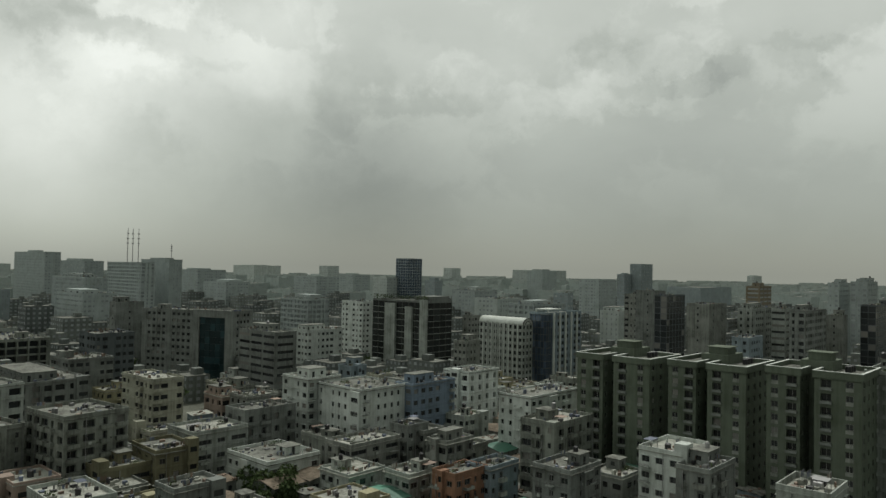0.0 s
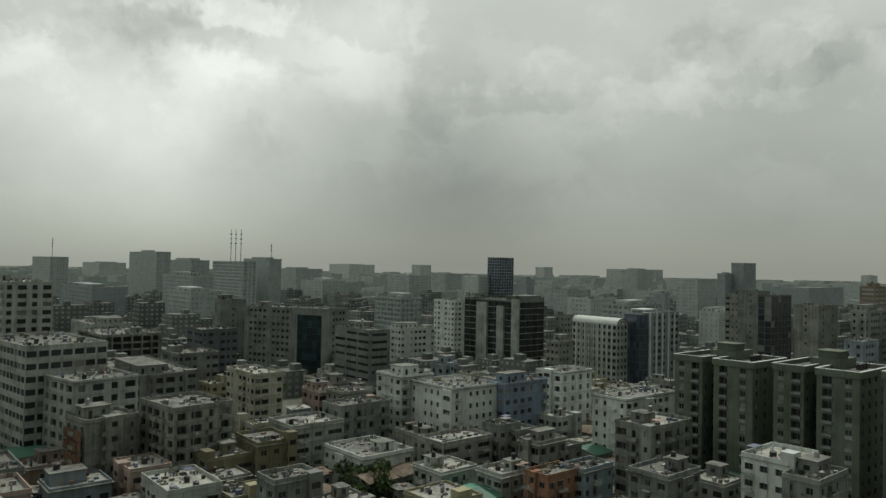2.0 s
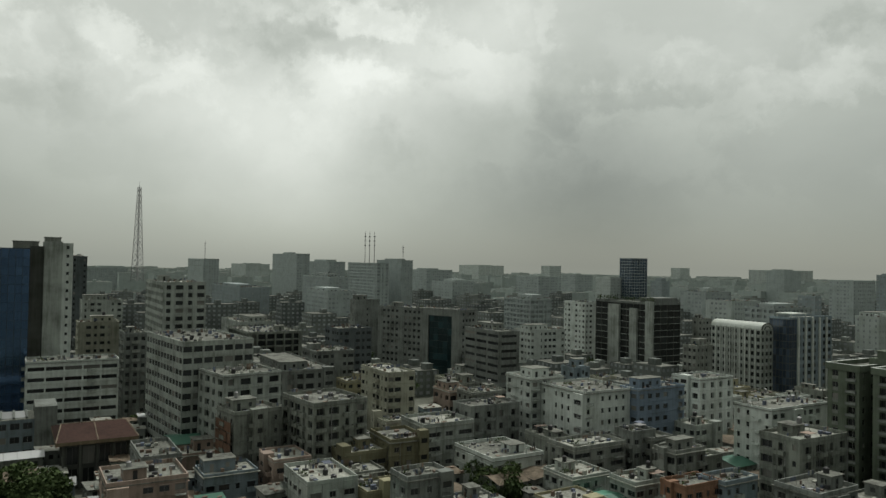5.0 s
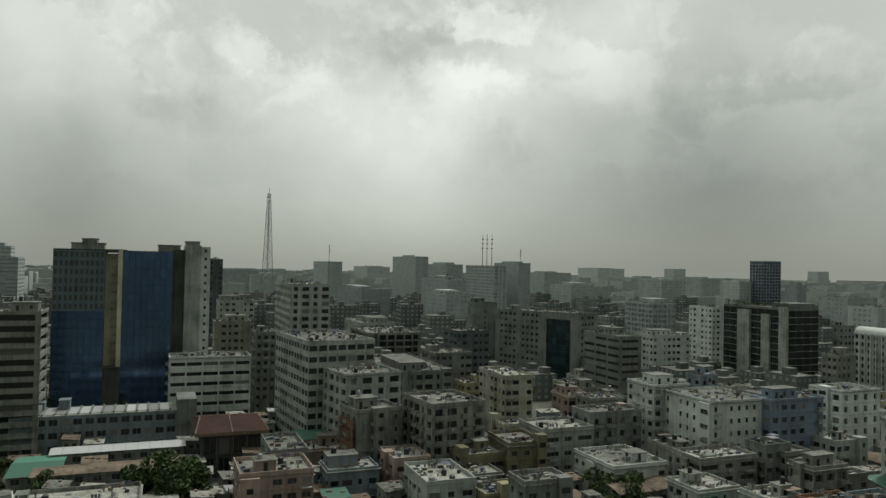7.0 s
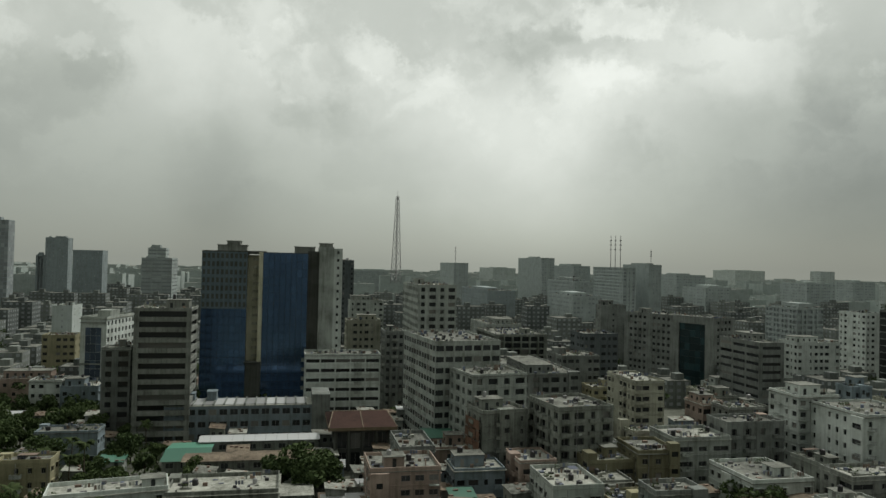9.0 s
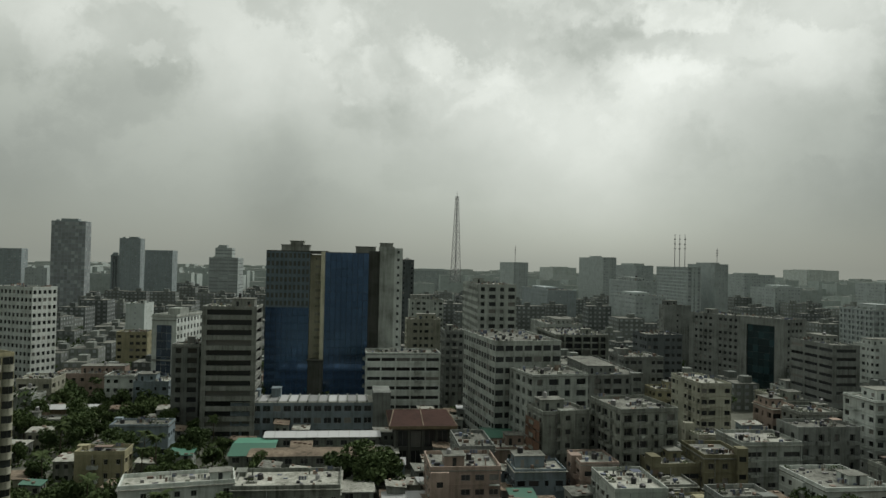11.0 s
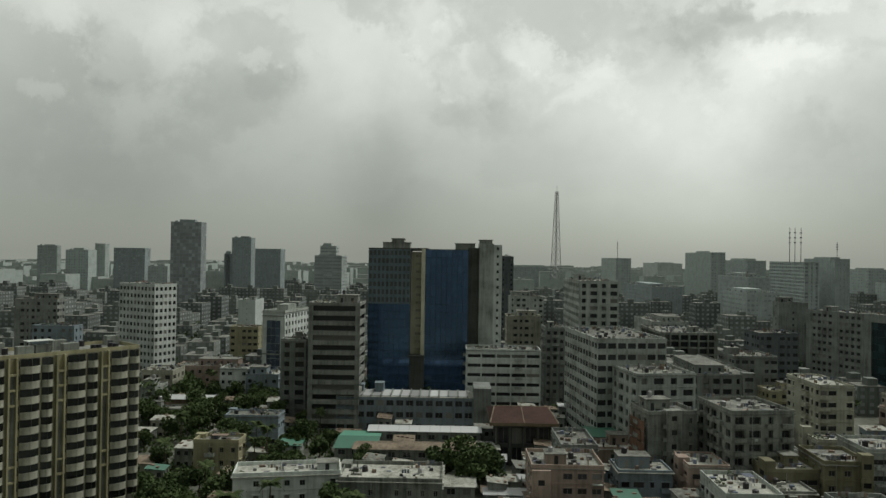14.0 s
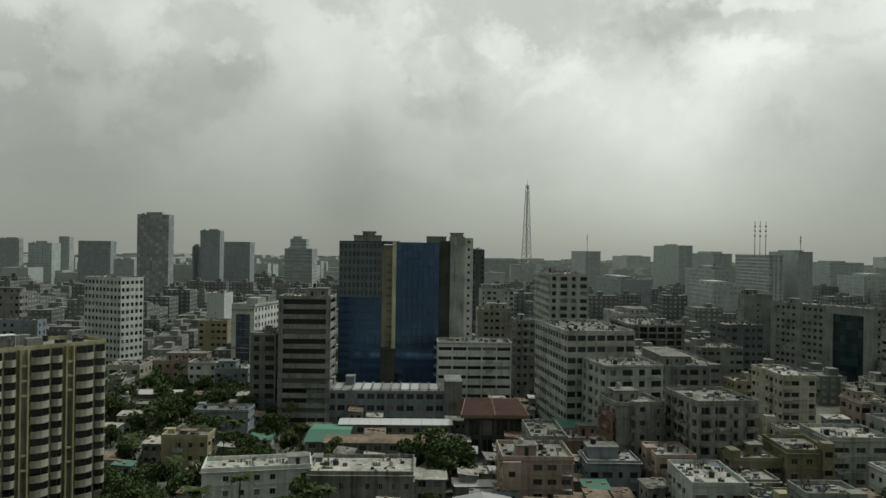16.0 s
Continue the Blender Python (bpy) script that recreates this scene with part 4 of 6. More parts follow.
def black_office(x, y, a, b, h):
    """Black glass office with pale full-height piers."""
    plot(x, y, a, b)
    e = thing("office_tower", pose(x, y, 0, 0, 0, GRID), "black glass office tower with three pale concrete piers and planted roof", "building", "town buildings")
    floors = 12
    fh = h / floors
    s = Shape()
    for o, du, nr, ln in (((-a / 2, -b / 2, 0), (1, 0, 0), (0, -1, 0), a), ((-a / 2, b / 2, 0), (0, -1, 0), (-1, 0, 0), b), ((a / 2, -b / 2, 0), (0, 1, 0), (1, 0, 0), b), ((a / 2, b / 2, 0), (-1, 0, 0), (0, 1, 0), a)):
        facade(s, o, du, nr, ln, 0, floors, fh, 5.0, 4.95, fh - 0.35, 0.12, 0.15)
    part("wall", s, [DARKW, BLACK], e)
    for i in range(1, floors):
        s = Shape()
        s.box(-a / 2 - 0.3, a / 2 + 0.3, -b / 2 - 0.3, -b / 2, i * fh - 0.08, i * fh + 0.14)
        s.box(-a / 2 - 0.3, -a / 2, -b / 2, b / 2, i * fh - 0.08, i * fh + 0.14)
        part("ledge", s, WALL["white"], e)
    for f0, f1, up in ((0.0, 0.11, 1.6), (0.25, 0.37, -2.5), (0.55, 0.74, -1.0)):
        s = Shape()
        s.box(-a / 2 - 1.3, -a / 2 + 0.3, -b / 2 + f0 * b, -b / 2 + f1 * b, 0, h + up)
        part("pier", s, WALL["white"], e, "pale concrete pier")
    s = Shape()
    s.box(-a / 2 + 0.3, a / 2 - 0.3, -b / 2 + 0.3, b / 2 - 0.3, h, h + 0.2)
    part("roof", s, ROOF, e)
    rim(e, a, b, h, 1.1, 0.3, WALL["grey"])
    s = Shape()
    s.box(-a / 2 + 2, a / 2 - 2, -b / 2 + 0.5, -b / 2 + 12, h + 0.2, h + 3.5)
    part("plant_room", s, WALL["grey"], e)
    pr = random.Random(8)
    for k in range(7):
        s = Shape()
        px, py = -a / 2 + 0.8, -b / 2 + 3 + k * (b - 6) / 6
        s.tube((px, py, h + 0.2), (px, py, h + 2.2), 0.12, 0.08, 6)
        for q in range(60):
            leaf(s, Vector((px + pr.gauss(0, 0.9), py + pr.gauss(0, 1.3), h + 2.6 + pr.gauss(0, 0.7))), pr.uniform(0.3, 0.6), pr)
            s.m[-1] = 1
        part("roof_shrub", s, [DARKW, LEAF], e, "dark green planted shrub")


black_office(-17.6, 422.2, 20.2, 44.1, 40.7)


def arch_building(x, y, a, b, h):
    """White office with a barrel-vaulted top whose end shows as striped arches."""
    plot(x, y, a, b)
    e = thing("office_building", pose(x, y, 0, 0, 0, GRID), "white office block with a rounded barrel-vault top and arched end", "building", "town buildings")
    r = a / 2
    top = h - r * 0.6
    floors = round(top / 3.1)
    fh = top / floors
    m = WALL["white"]
    s = Shape()
    for o, du, nr, ln in (((-r, -b / 2, 0), (1, 0, 0), (0, -1, 0), a), ((-r, b / 2, 0), (0, -1, 0), (-1, 0, 0), b), ((r, -b / 2, 0), (0, 1, 0), (1, 0, 0), b), ((r, b / 2, 0), (-1, 0, 0), (0, 1, 0), a)):
        facade(s, o, du, nr, ln, 0, floors, fh, 2.9, 1.7, 1.7, 0.8, 0.3)
    part("wall", s, [m, GLASS], e)
    s = Shape()
    n = 12
    prof = [(-r * math.cos(math.pi * k / n), top + 0.6 * r * math.sin(math.pi * k / n) * 1.15) for k in range(n + 1)]
    for (x0, z0), (x1, z1) in zip(prof, prof[1:]):
        s.quad((x0, -b / 2, z0), (x0, b / 2, z0), (x1, b / 2, z1), (x1, -b / 2, z1))
    for sy in (-b / 2, b / 2):
        i = len(s.v)
        s.v += [(px, sy, pz) for px, pz in prof]
        s.f.append(tuple(range(i, i + n + 1)))
        s.m.append(0)
    part("vault", s, TRIM, e, "pale rounded vault")
    for k, f in enumerate((0.95, 0.72, 0.5)):
        s = Shape()
        for j in range(n):
            (x0, z0), (x1, z1) = prof[j], prof[j + 1]
            c = lambda px, pz, g: (px * g, -b / 2 - 0.25, top + (pz - top) * g)
            s.quad(c(x0, z0, f), c(x1, z1, f), c(x1, z1, f - 0.12), c(x0, z0, f - 0.12))
            d = lambda px, pz, g: (px * g, -b / 2, top + (pz - top) * g)
            s.quad(c(x0, z0, f), d(x0, z0, f), d(x1, z1, f), c(x1, z1, f))
        part("arch_band", s, DARKW if k % 2 == 0 else TRIM, e)
    for k in range(9):
        s = Shape()
        py = -b / 2 + (k + 1) * b / 10
        s.box(-r - 0.35, -r, py - 0.2, py + 0.2, 0, top + 0.3)
        part("pilaster", s, TRIM, e)


arch_building(31.3, 359.9, 8.4, 26.6, 36.5)


def blue_office(x, y, a, b, h):
    plot(x, y, a, b)
    e = thing("office_building", pose(x, y, 0, 0, 0, GRID), "white office tower with a blue glass corner and roof planting", "building", "town buildings")
    m = WALL["bluegrey"]
    fl = 12
    fh = h / fl
    s = Shape()
    facade(s, (-a / 2 + 5, -b / 2, 0), (1, 0, 0), (0, -1, 0), a - 5, 0, fl, fh, 3.6, 2.2, 1.7, 0.8, 0.3)
    facade(s, (a / 2, -b / 2, 0), (0, 1, 0), (1, 0, 0), b, 0, fl, fh, 3.6, 2.0, 1.7, 0.8, 0.3)
    facade(s, (a / 2, b / 2, 0), (-1, 0, 0), (0, 1, 0), a, 0, fl, fh, 3.6, 2.0, 1.7, 0.8, 0.3)
    part("wall", s, [m, GLASS], e)
    s = Shape()
    facade(s, (-a / 2, -b / 2, 0), (1, 0, 0), (0, -1, 0), 5, 0, fl, fh, 1.7, 1.65, fh - 0.1, 0.05, 0.06)
    facade(s, (-a / 2, b / 2, 0), (0, -1, 0), (-1, 0, 0), b, 0, fl, fh, 1.7, 1.65, fh - 0.1, 0.05, 0.06)
    part("curtain_wall", s, [DARKW, NAVY], e, "dark blue glass curtain wall")
    s = Shape()
    s.box(-a / 2 + 0.3, a / 2 - 0.3, -b / 2 + 0.3, b / 2 - 0.3, h, h + 0.2)
    part("roof", s, ROOF_PALE, e)
    rim(e, a, b, h, 1.0, 0.25, m)
    for k in range(5):
        s = Shape()
        px = -a / 2 + 6 + k * 5.2
        s.box(px - 0.5, px + 0.5, -b / 2 - 0.6, -b / 2, 0, h + 0.6)
        part("pier", s, TRIM, e)
    s = Shape()
    s.box(-a / 2 + 3, -a / 2 + 14, -b / 2 + 1, b / 2 - 1, h + 2.2, h + 2.5)
    for px in (-a / 2 + 3.3, -a / 2 + 13.4):
        for py in (-b / 2 + 1.3, b / 2 - 1.6):
            s.box(px, px + 0.3, py, py + 0.3, h + 0.2, h + 2.2)
    part("canopy", s, TRIM, e, "flat roof canopy on posts")


blue_office(57.2, 366.9, 31.4, 10.0, 38.6)


# cream render brightened: sunlight on the slot is put into the colour
SUNLIT_SLOT = plaster("cream_slot_render", (0.62, 0.57, 0.43), 0.35)


def twin_glass_tower():
    """Two blue glass slabs with a pale slot between them and a concrete core beside."""
    o = Vector((-241.2, 182.7))
    u = Vector((math.cos(radians(GRID)), math.sin(radians(GRID))))
    e = thing("glass_tower", pose(o.x, o.y, 0, 0, 0, GRID), "twin blue mirror-glass office tower with a pale slot and concrete core", "building", "town buildings")
    for k in range(5):
        plot(o.x + u.x * (k * 10 - 4), o.y + u.y * (k * 10 - 4), 14, 14)
    pane_w, fh = 2.1, 3.15
    g = Shape()
    g.box(-pane_w / 2 + 0.03, pane_w / 2 - 0.03, -0.05, 0.0, 0.05, fh - 0.04)
    pane = g.mesh("pane", [BLUE])
    slabs = []
    for x0, x1, h in ((-8.5, 8.5, 63.5), (14.5, 31.8, 63.2)):
        s = Shape()
        s.box(x0, x1, -7, 7, 0, h)
        slab = part("slab", s, DARKW, e)
        slabs.append(slab)
        n = round((x1 - x0) / pane_w)
        rows = range(6, 13) if x0 < 0 else range(6, 20)
        if x0 < 0:
            q = Shape()
            facade(q, (x0, -7.05, 13 * fh), (1, 0, 0), (0, -1, 0), x1 - x0, 0, 7, fh, 1.7, 1.0, 1.9, 0.7, 0.25)
            part("upper_grid", q, [plaster("dusk_blue_cladding", (0.15, 0.185, 0.21), 0.4), NAVY], slab, "dark grid of windows")
        for i in rows:
            for j in range(n):
                part("pane", pane, None, slab, m=pose(x0 + (j + 0.5) * (x1 - x0) / n, -7.0, i * fh, 0, 0, 0))
        g2 = Shape()
        for i in range(20):
            for j in range(7):
                y0 = -7 + j * 2
                g2.quad((x0 - 0.02, y0 + 1.95, i * fh + 0.05), (x0 - 0.02, y0 + 0.05, i * fh + 0.05), (x0 - 0.02, y0 + 0.05, i * fh + fh - 0.05), (x0 - 0.02, y0 + 1.95, i * fh + fh - 0.05))
        part("side_glazing", g2, BLUE, slab, kind="stuff")
        g3 = Shape()
        for i in range(6):
            for j in range(n):
                xa = x0 + j * (x1 - x0) / n
                g3.box(xa + 0.03, xa + (x1 - x0) / n - 0.03, -7.05, -7.0, i * fh + 0.05, i * fh + fh - 0.05)
        part("lower_glazing", g3, BLUE, slab, kind="stuff")
    # the pale slot, its sunlight put into the cream, with a stack of small balconies
    s = Shape()
    s.box(8.5, 14.5, -3.5, 7, 0, 62.0)
    part("slot_wall", s, SUNLIT_SLOT, e, "cream wall in the slot, coloured as sunlit")
    s = Shape()
    s.box(12.9, 14.45, -6.95, 2.0, 12, 63.3)
    part("slot_fin", s, SUNLIT_SLOT, e, "cream side wall of the slot, coloured as sunlit")
    for i in range(5, 20):
        s = Shape()
        s.box(10.6, 12.9, -4.6, -3.5, i * fh, i * fh + 0.2)
        s.box(10.6, 12.9, -4.6, -4.5, i * fh + 0.2, i * fh + 1.0)
        part("balcony", s, WALL["cream_white"], e)
    s = Shape()
    s.box(7.5, 15.5, -6.0, 6.5, 62.4, 63.6)
    part("link_beam", s, DARKW, e)
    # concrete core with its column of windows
    # set back between slab and core; recess shade put into the dark colour
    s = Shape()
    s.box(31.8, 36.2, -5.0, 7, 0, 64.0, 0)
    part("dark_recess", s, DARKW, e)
    s = Shape()
    s.box(36.2, 42.0, -6.4, 7.6, 0, 65.8)
    part("core", s, WALL["white"], e, "plain grey concrete core")
    s = Shape()
    facade(s, (42.0, -6.2, 0), (1, 0, 0), (0, -1, 0), 3.4, 0, 21, 3.11, 3.4, 0.9, 1.1, 1.0, 0.3)
    facade(s, (45.4, -6.2, 0), (0, 1, 0), (1, 0, 0), 13.5, 0, 21, 3.11, 3.4, 1.8, 1.7, 0.8, 0.5)
    facade(s, (45.4, 7.3, 0), (-1, 0, 0), (0, 1, 0), 3.4, 0, 21, 3.11, 3.4, 1.0, 1.2, 0.9, 0.3)
    s.quad((42.0, -6.2, 65.31), (45.4, -6.2, 65.31), (45.4, 7.3, 65.31), (42.0, 7.3, 65.31))
    part("stair_strip", s, [WALL["bright"], GLASS], e, "white strip with a column of openings")
    s = Shape()
    s.box(8.6, 14.4, -7.6, -3.5, 0, 20.0)
    s.box(8.0, 14.8, -8.2, -3.5, 20.0, 20.4)
    part("slot_podium", s, DARKW, e, "low dark podium under the slot")
    for x0, x1, z, h in ((-3.0, 8.0, 63.5, 2.2), (0.5, 5.5, 65.7, 1.6), (26.5, 34.5, 63.2, 2.4), (36.5, 41.5, 65.8, 1.4)):
        s = Shape()
        s.box(x0, x1, -4.5, 4.5, z, z + h)
        s.box(x0 - 0.3, x1 + 0.3, -4.8, 4.8, z + h, z + h + 0.2)
        part("penthouse", s, WALL["pale"], e)


twin_glass_tower()


def glass_front_office(x, y, a, b, h, turn):
    """White office whose narrow front carries a tall blue glass panel."""
    plot(x, y, b, b)
    e = thing("office_building", pose(x, y, 0, 0, 0, turn), "white office with a tall blue glass panel on its narrow front", "building", "town buildings")
    fl = 11
    fh = h / fl
    s = Shape()
    for o, du, nr, ln in (((-a / 2, -b / 2, 0), (1, 0, 0), (0, -1, 0), a), ((a / 2, -b / 2, 0), (0, 1, 0), (1, 0, 0), b), ((a / 2, b / 2, 0), (-1, 0, 0), (0, 1, 0), a)):
        facade(s, o, du, nr, ln, 0, fl, fh, 3.2, 1.5, 1.7, 0.8, 0.25)
    s.quad((-a / 2, b / 2, 0), (-a / 2, -b / 2, 0), (-a / 2, -b / 2, h), (-a / 2, b / 2, h))
    part("wall", s, [WALL["bright"], GLASS], e)
    g = Shape()
    g.box(-0.1, 0, -1.0, 1.0, 0.05, fh - 0.06)
    g = g.mesh("pane", [NAVY])
    for i in range(1, fl - 1):
        for j in range(3):
            part("pane", g, None, e, m=pose(-a / 2, -2.1 + j * 2.1, i * fh))
    for z in (3.6, h * 0.5, h - 1.6):
        s = Shape()
        s.box(-a / 2 - 0.5, -a / 2, -b / 2, b / 2, z, z + 0.5)
        part("ledge", s, WALL["pale"], e)
    s = Shape()
    s.box(-a / 2 - 0.4, a / 2 + 0.3, -b / 2 - 0.3, b / 2 + 0.3, h, h + 0.25)
    part("roof", s, ROOF_PALE, e)
    rim(e, a, b, h + 0.25, 0.8, 0.2, WALL["white"])
    s = Shape()
    s.box(-a / 6, a / 6, -b / 4, b / 4, h + 0.25, h + 3.0)
    part("stair_house", s, WALL["white"], e)


glass_front_office(-287.0, 160.3, 25.5, 10.3, 35.5, 126)


def cream_tower(x, y, a, b, h, turn):
    """Cream flats: four groups of paired, curved balconies between deep slots with piers."""
    plot(x, y, a, a)
    e = thing("apartment_tower", pose(x, y, 0, 0, 0, turn), "cream-yellow apartment tower with stacks of curved balconies and cluttered roof", "building", "town buildings")
    m = WALL["cream"]
    fl = 13
    fh = h / fl
    F = -b / 2
    s = Shape()
    facade(s, (-a / 2, b / 2, 0), (0, -1, 0), (-1, 0, 0), b, 0, fl, fh, 4, 1.5, 1.4, 0.9, 0.2)
    facade(s, (a / 2, F, 0), (0, 1, 0), (1, 0, 0), b, 0, fl, fh, 4, 1.5, 1.4, 0.9, 0.2)
    facade(s, (a / 2, b / 2, 0), (-1, 0, 0), (0, 1, 0), a, 0, fl, fh, 4, 1.5, 1.4, 0.9, 0.2)
    s.quad((-a / 2, F, 0), (a / 2, F, 0), (a / 2, F, h), (-a / 2, F, h))
    part("wall", s, [m, GLASS], e)
    groups = 4
    gw = a / groups

    def curved(w, bulge, name):
        q = Shape()
        n = 8
        pts = [(-w / 2 + w * k / n, -0.35 - bulge * math.sin(math.pi * k / n) ** 0.8) for k in range(n + 1)]
        for (x0, y0), (x1, y1) in zip(pts, pts[1:]):
            q.quad((x0, y0, 0), (x1, y1, 0), (x1, y1, 1.45), (x0, y0, 1.45))
            q.quad((x0, y0 + 0.12, 1.45), (x1, y1 + 0.12, 1.45), (x1, y1 + 0.12, 0.2), (x0, y0 + 0.12, 0.2))
            q.quad((x0, y0, 1.45), (x1, y1, 1.45), (x1, y1 + 0.12, 1.45), (x0, y0 + 0.12, 1.45))
            q.quad((x1, y1, 0), (x0, y0, 0), (x0, 0, 0), (x1, 0, 0))
            q.quad((x0, y0, 0.2), (x1, y1, 0.2), (x1, 0, 0.2), (x0, 0, 0.2))
        q.quad((-w / 2, -0.35, 0), (-w / 2, -0.35, 1.45), (-w / 2, 0, 1.45), (-w / 2, 0, 0))
        q.quad((w / 2, 0, 0), (w / 2, 0, 1.45), (w / 2, -0.35, 1.45), (w / 2, -0.35, 0))
        return q.mesh(name, [WALL["cream_white"]])

    big, small = curved(gw * 0.42, 0.75, "balcony"), curved(gw * 0.25, 0.75, "balcony")
    q = Shape()
    q.quad((-0.5, 0, 0), (0.5, 0, 0), (0.5, 0, 1.7), (-0.5, 0, 1.7), 1)
    for px in (-0.5, 0.1, 0.47):
        q.box(px, px + 0.025, -0.04, -0.005, 0, 1.7, 0)
    win = q.mesh("window", [DARKW, BLACK])
    for g in range(groups):
        x0 = -a / 2 + g * gw
        # slot: two slim piers and cross beams every few floors
        for px in (x0 + gw * 0.05, x0 + gw * 0.215):
            s = Shape()
            s.box(px - 0.16, px + 0.16, F - 0.9, F, 0, h + 0.3)
            part("pier", s, m, e)
        s = Shape()
        s.quad((x0 + gw * 0.04, F - 0.02, 0), (x0 + gw * 0.22, F - 0.02, 0), (x0 + gw * 0.22, F - 0.02, h - 3), (x0 + gw * 0.04, F - 0.02, h - 3))
        part("slot_back", s, WALL["stained"], e)
        for i in range(2, fl, 1):
            if i % 5 in (0, 1) or i == fl - 1:
                s = Shape()
                s.box(x0 + gw * 0.05, x0 + gw * 0.215, F - 0.8, F - 0.5, i * fh - 0.2, i * fh + 0.25)
                part("beam", s, m, e)
        for cx, w, me in ((x0 + gw * 0.50, gw * 0.42, big), (x0 + gw * 0.86, gw * 0.25, small)):
            for i in range(fl):
                part("balcony", me, None, e, m=pose(cx, F, i * fh + 0.05))
                o = part("window", win, None, e, m=pose(cx, F - 0.03, i * fh + 1.3))
                o.scale = (w * 0.97, 1, (fh - 1.35) / 1.7)
        for i in range(fl):
            o = part("window", win, None, e, m=pose(x0 + gw * 0.265, F - 0.03, i * fh + 1.0))
            o.scale = (gw * 0.05, 1, 1)
    s = Shape()
    s.box(-a / 2, a / 2, F, b / 2, h, h + 0.15)
    part("roof", s, ROOF, e)
    rim(e, a, b, h + 0.1, 0.8, 0.2, m)
    rng = random.Random(5)
    for k in range(24):
        s = Shape()
        px, py = rng.uniform(-a / 2 + 1, a / 2 - 1), rng.uniform(F + 1, b / 2 - 1)
        if k % 3:
            s.tube((px, py, h + 0.15), (px, py, h + 1.4), 0.6, 0.6, 10)
            part("water_tank", s, TANK, e)
        else:
            s.box(px - 1.5, px + 1.5, py - 1, py + 1, h + 0.15, h + 2.2)
            part("roof_shed", s, WALL["stained"], e)
    s = Shape()
    s.box(a / 2 - 22, a / 2 - 17, F + 2, F + 5, h + 3.0, h + 3.1)
    for px in (a / 2 - 21.8, a / 2 - 17.3):
        for py in (F + 2.1, F + 4.8):
            s.tube((px, py, h + 0.15), (px, py, h + 3.0), 0.05, 0.05, 5)
    part("roof_canopy", s, TRIM, e, "pale sheet canopy on thin posts")


cream_tower(-170.0, 37.8, 35.6, 13.0, 38.9, 97.0)


def slit_insert():
    """The tall dark glazed slot of the grey office, set in a raised frame."""
    turn = radians(-18.4)
    u = Vector((math.cos(turn), math.sin(turn)))
    c = Vector((-128.0, 366.2)) + u * 16.0
    e = thing("glazed_bay", pose(c.x, c.y, 0, 0, 0, -18.4), "dark teal glazed bay in a pale raised frame on the office", "facade bay")
    s = Shape()
    s.box(-11, -7.5, -1.2, 0, 0, 37.2)
    s.box(7.5, 11, -1.2, 0, 0, 37.2)
    s.box(-7.5, 7.5, -1.2, 0, 33.5, 37.2)
    part("frame", s, WALL["grey"], e)
    g = Shape()
    g.box(-1.45, 1.45, -0.5, -0.4, 0.05, 3.25)
    me = g.mesh("pane", [TEAL])
    for i in range(10):
        for j in range(5):
            part("pane", me, None, e, m=pose(-6 + j * 3, 0, 1.0 + i * 3.25))


slit_insert()


def safety_net(x, y, a, b, h):
    """Orange netting on poles over one face of a building under repair."""
    e = thing("safety_net", pose(x, y, 0, 0, 0, 57), "orange safety netting on bamboo poles against a stained wall", "netting")
    net = plaster("orange_net", (0.20, 0.11, 0.075), 0.8)
    for k in range(5):
        s = Shape()
        py = -b / 2 + 0.2 + k * 2.4
        s.tube((-a / 2 - 0.9, py, 0), (-a / 2 - 0.9, py, h), 0.06, 0.06, 5)
        part("pole", s, RUSTY, e)
    for k in range(6):
        s = Shape()
        z0 = h * (0.1 + 0.145 * k)
        for j in range(4):
            y0 = -b / 2 + 0.25 + j * 2.4
            x0, x1 = -a / 2 - 0.8 - 0.15 * ((j + k) % 2), -a / 2 - 0.8 - 0.15 * ((j + k + 1) % 2)
            s.quad((x0, y0 + 2.3, z0), (x1, y0, z0), (x1, y0, z0 + h * 0.13), (x0, y0 + 2.3, z0 + h * 0.13))
        part("net", s, net, e, "faded orange net")


safety_net(-107.1, 172.2, 13.4, 11.0, 19.5)

# ------------------------------------------------------------ masts


def lattice_mast(x, y, z, h, wide, label):
    """A square lattice mast that tapers to a spike."""
    e = thing("lattice_mast", pose(x, y, z), label, "mast")
    top = wide * 0.28
    for cx, cy in ((-1, -1), (1, -1), (1, 1), (-1, 1)):
        s = Shape()
        s.tube((cx * wide / 2, cy * wide / 2, 0), (cx * top / 2, cy * top / 2, h * 0.94), 0.14, 0.1, 5)
        part("leg", s, STEEL, e)
    n = 16
    for k in range(n):
        z0, z1 = h * 0.94 * k / n, h * 0.94 * (k + 1) / n
        w0, w1 = [(wide + (top - wide) * q / (h * 0.94)) / 2 for q in (z0, z1)]
        s = Shape()
        c = ((-1, -1), (1, -1), (1, 1), (-1, 1))
        for i in range(4):
            p, q = c[i], c[(i + 1) % 4]
            s.tube((p[0] * w0, p[1] * w0, z0), (q[0] * w1, q[1] * w1, z1), 0.07, 0.07, 4)
            s.tube((q[0] * w0, q[1] * w0, z0), (p[0] * w1, p[1] * w1, z1), 0.07, 0.07, 4)
            s.tube((p[0] * w1, p[1] * w1, z1), (q[0] * w1, q[1] * w1, z1), 0.06, 0.06, 4)
        part("bracing", s, STEEL, e, kind="stuff")
    s = Shape()
    s.tube((0, 0, h * 0.9), (0, 0, h), 0.12, 0.05, 5)
    part("spike", s, STEEL, e)


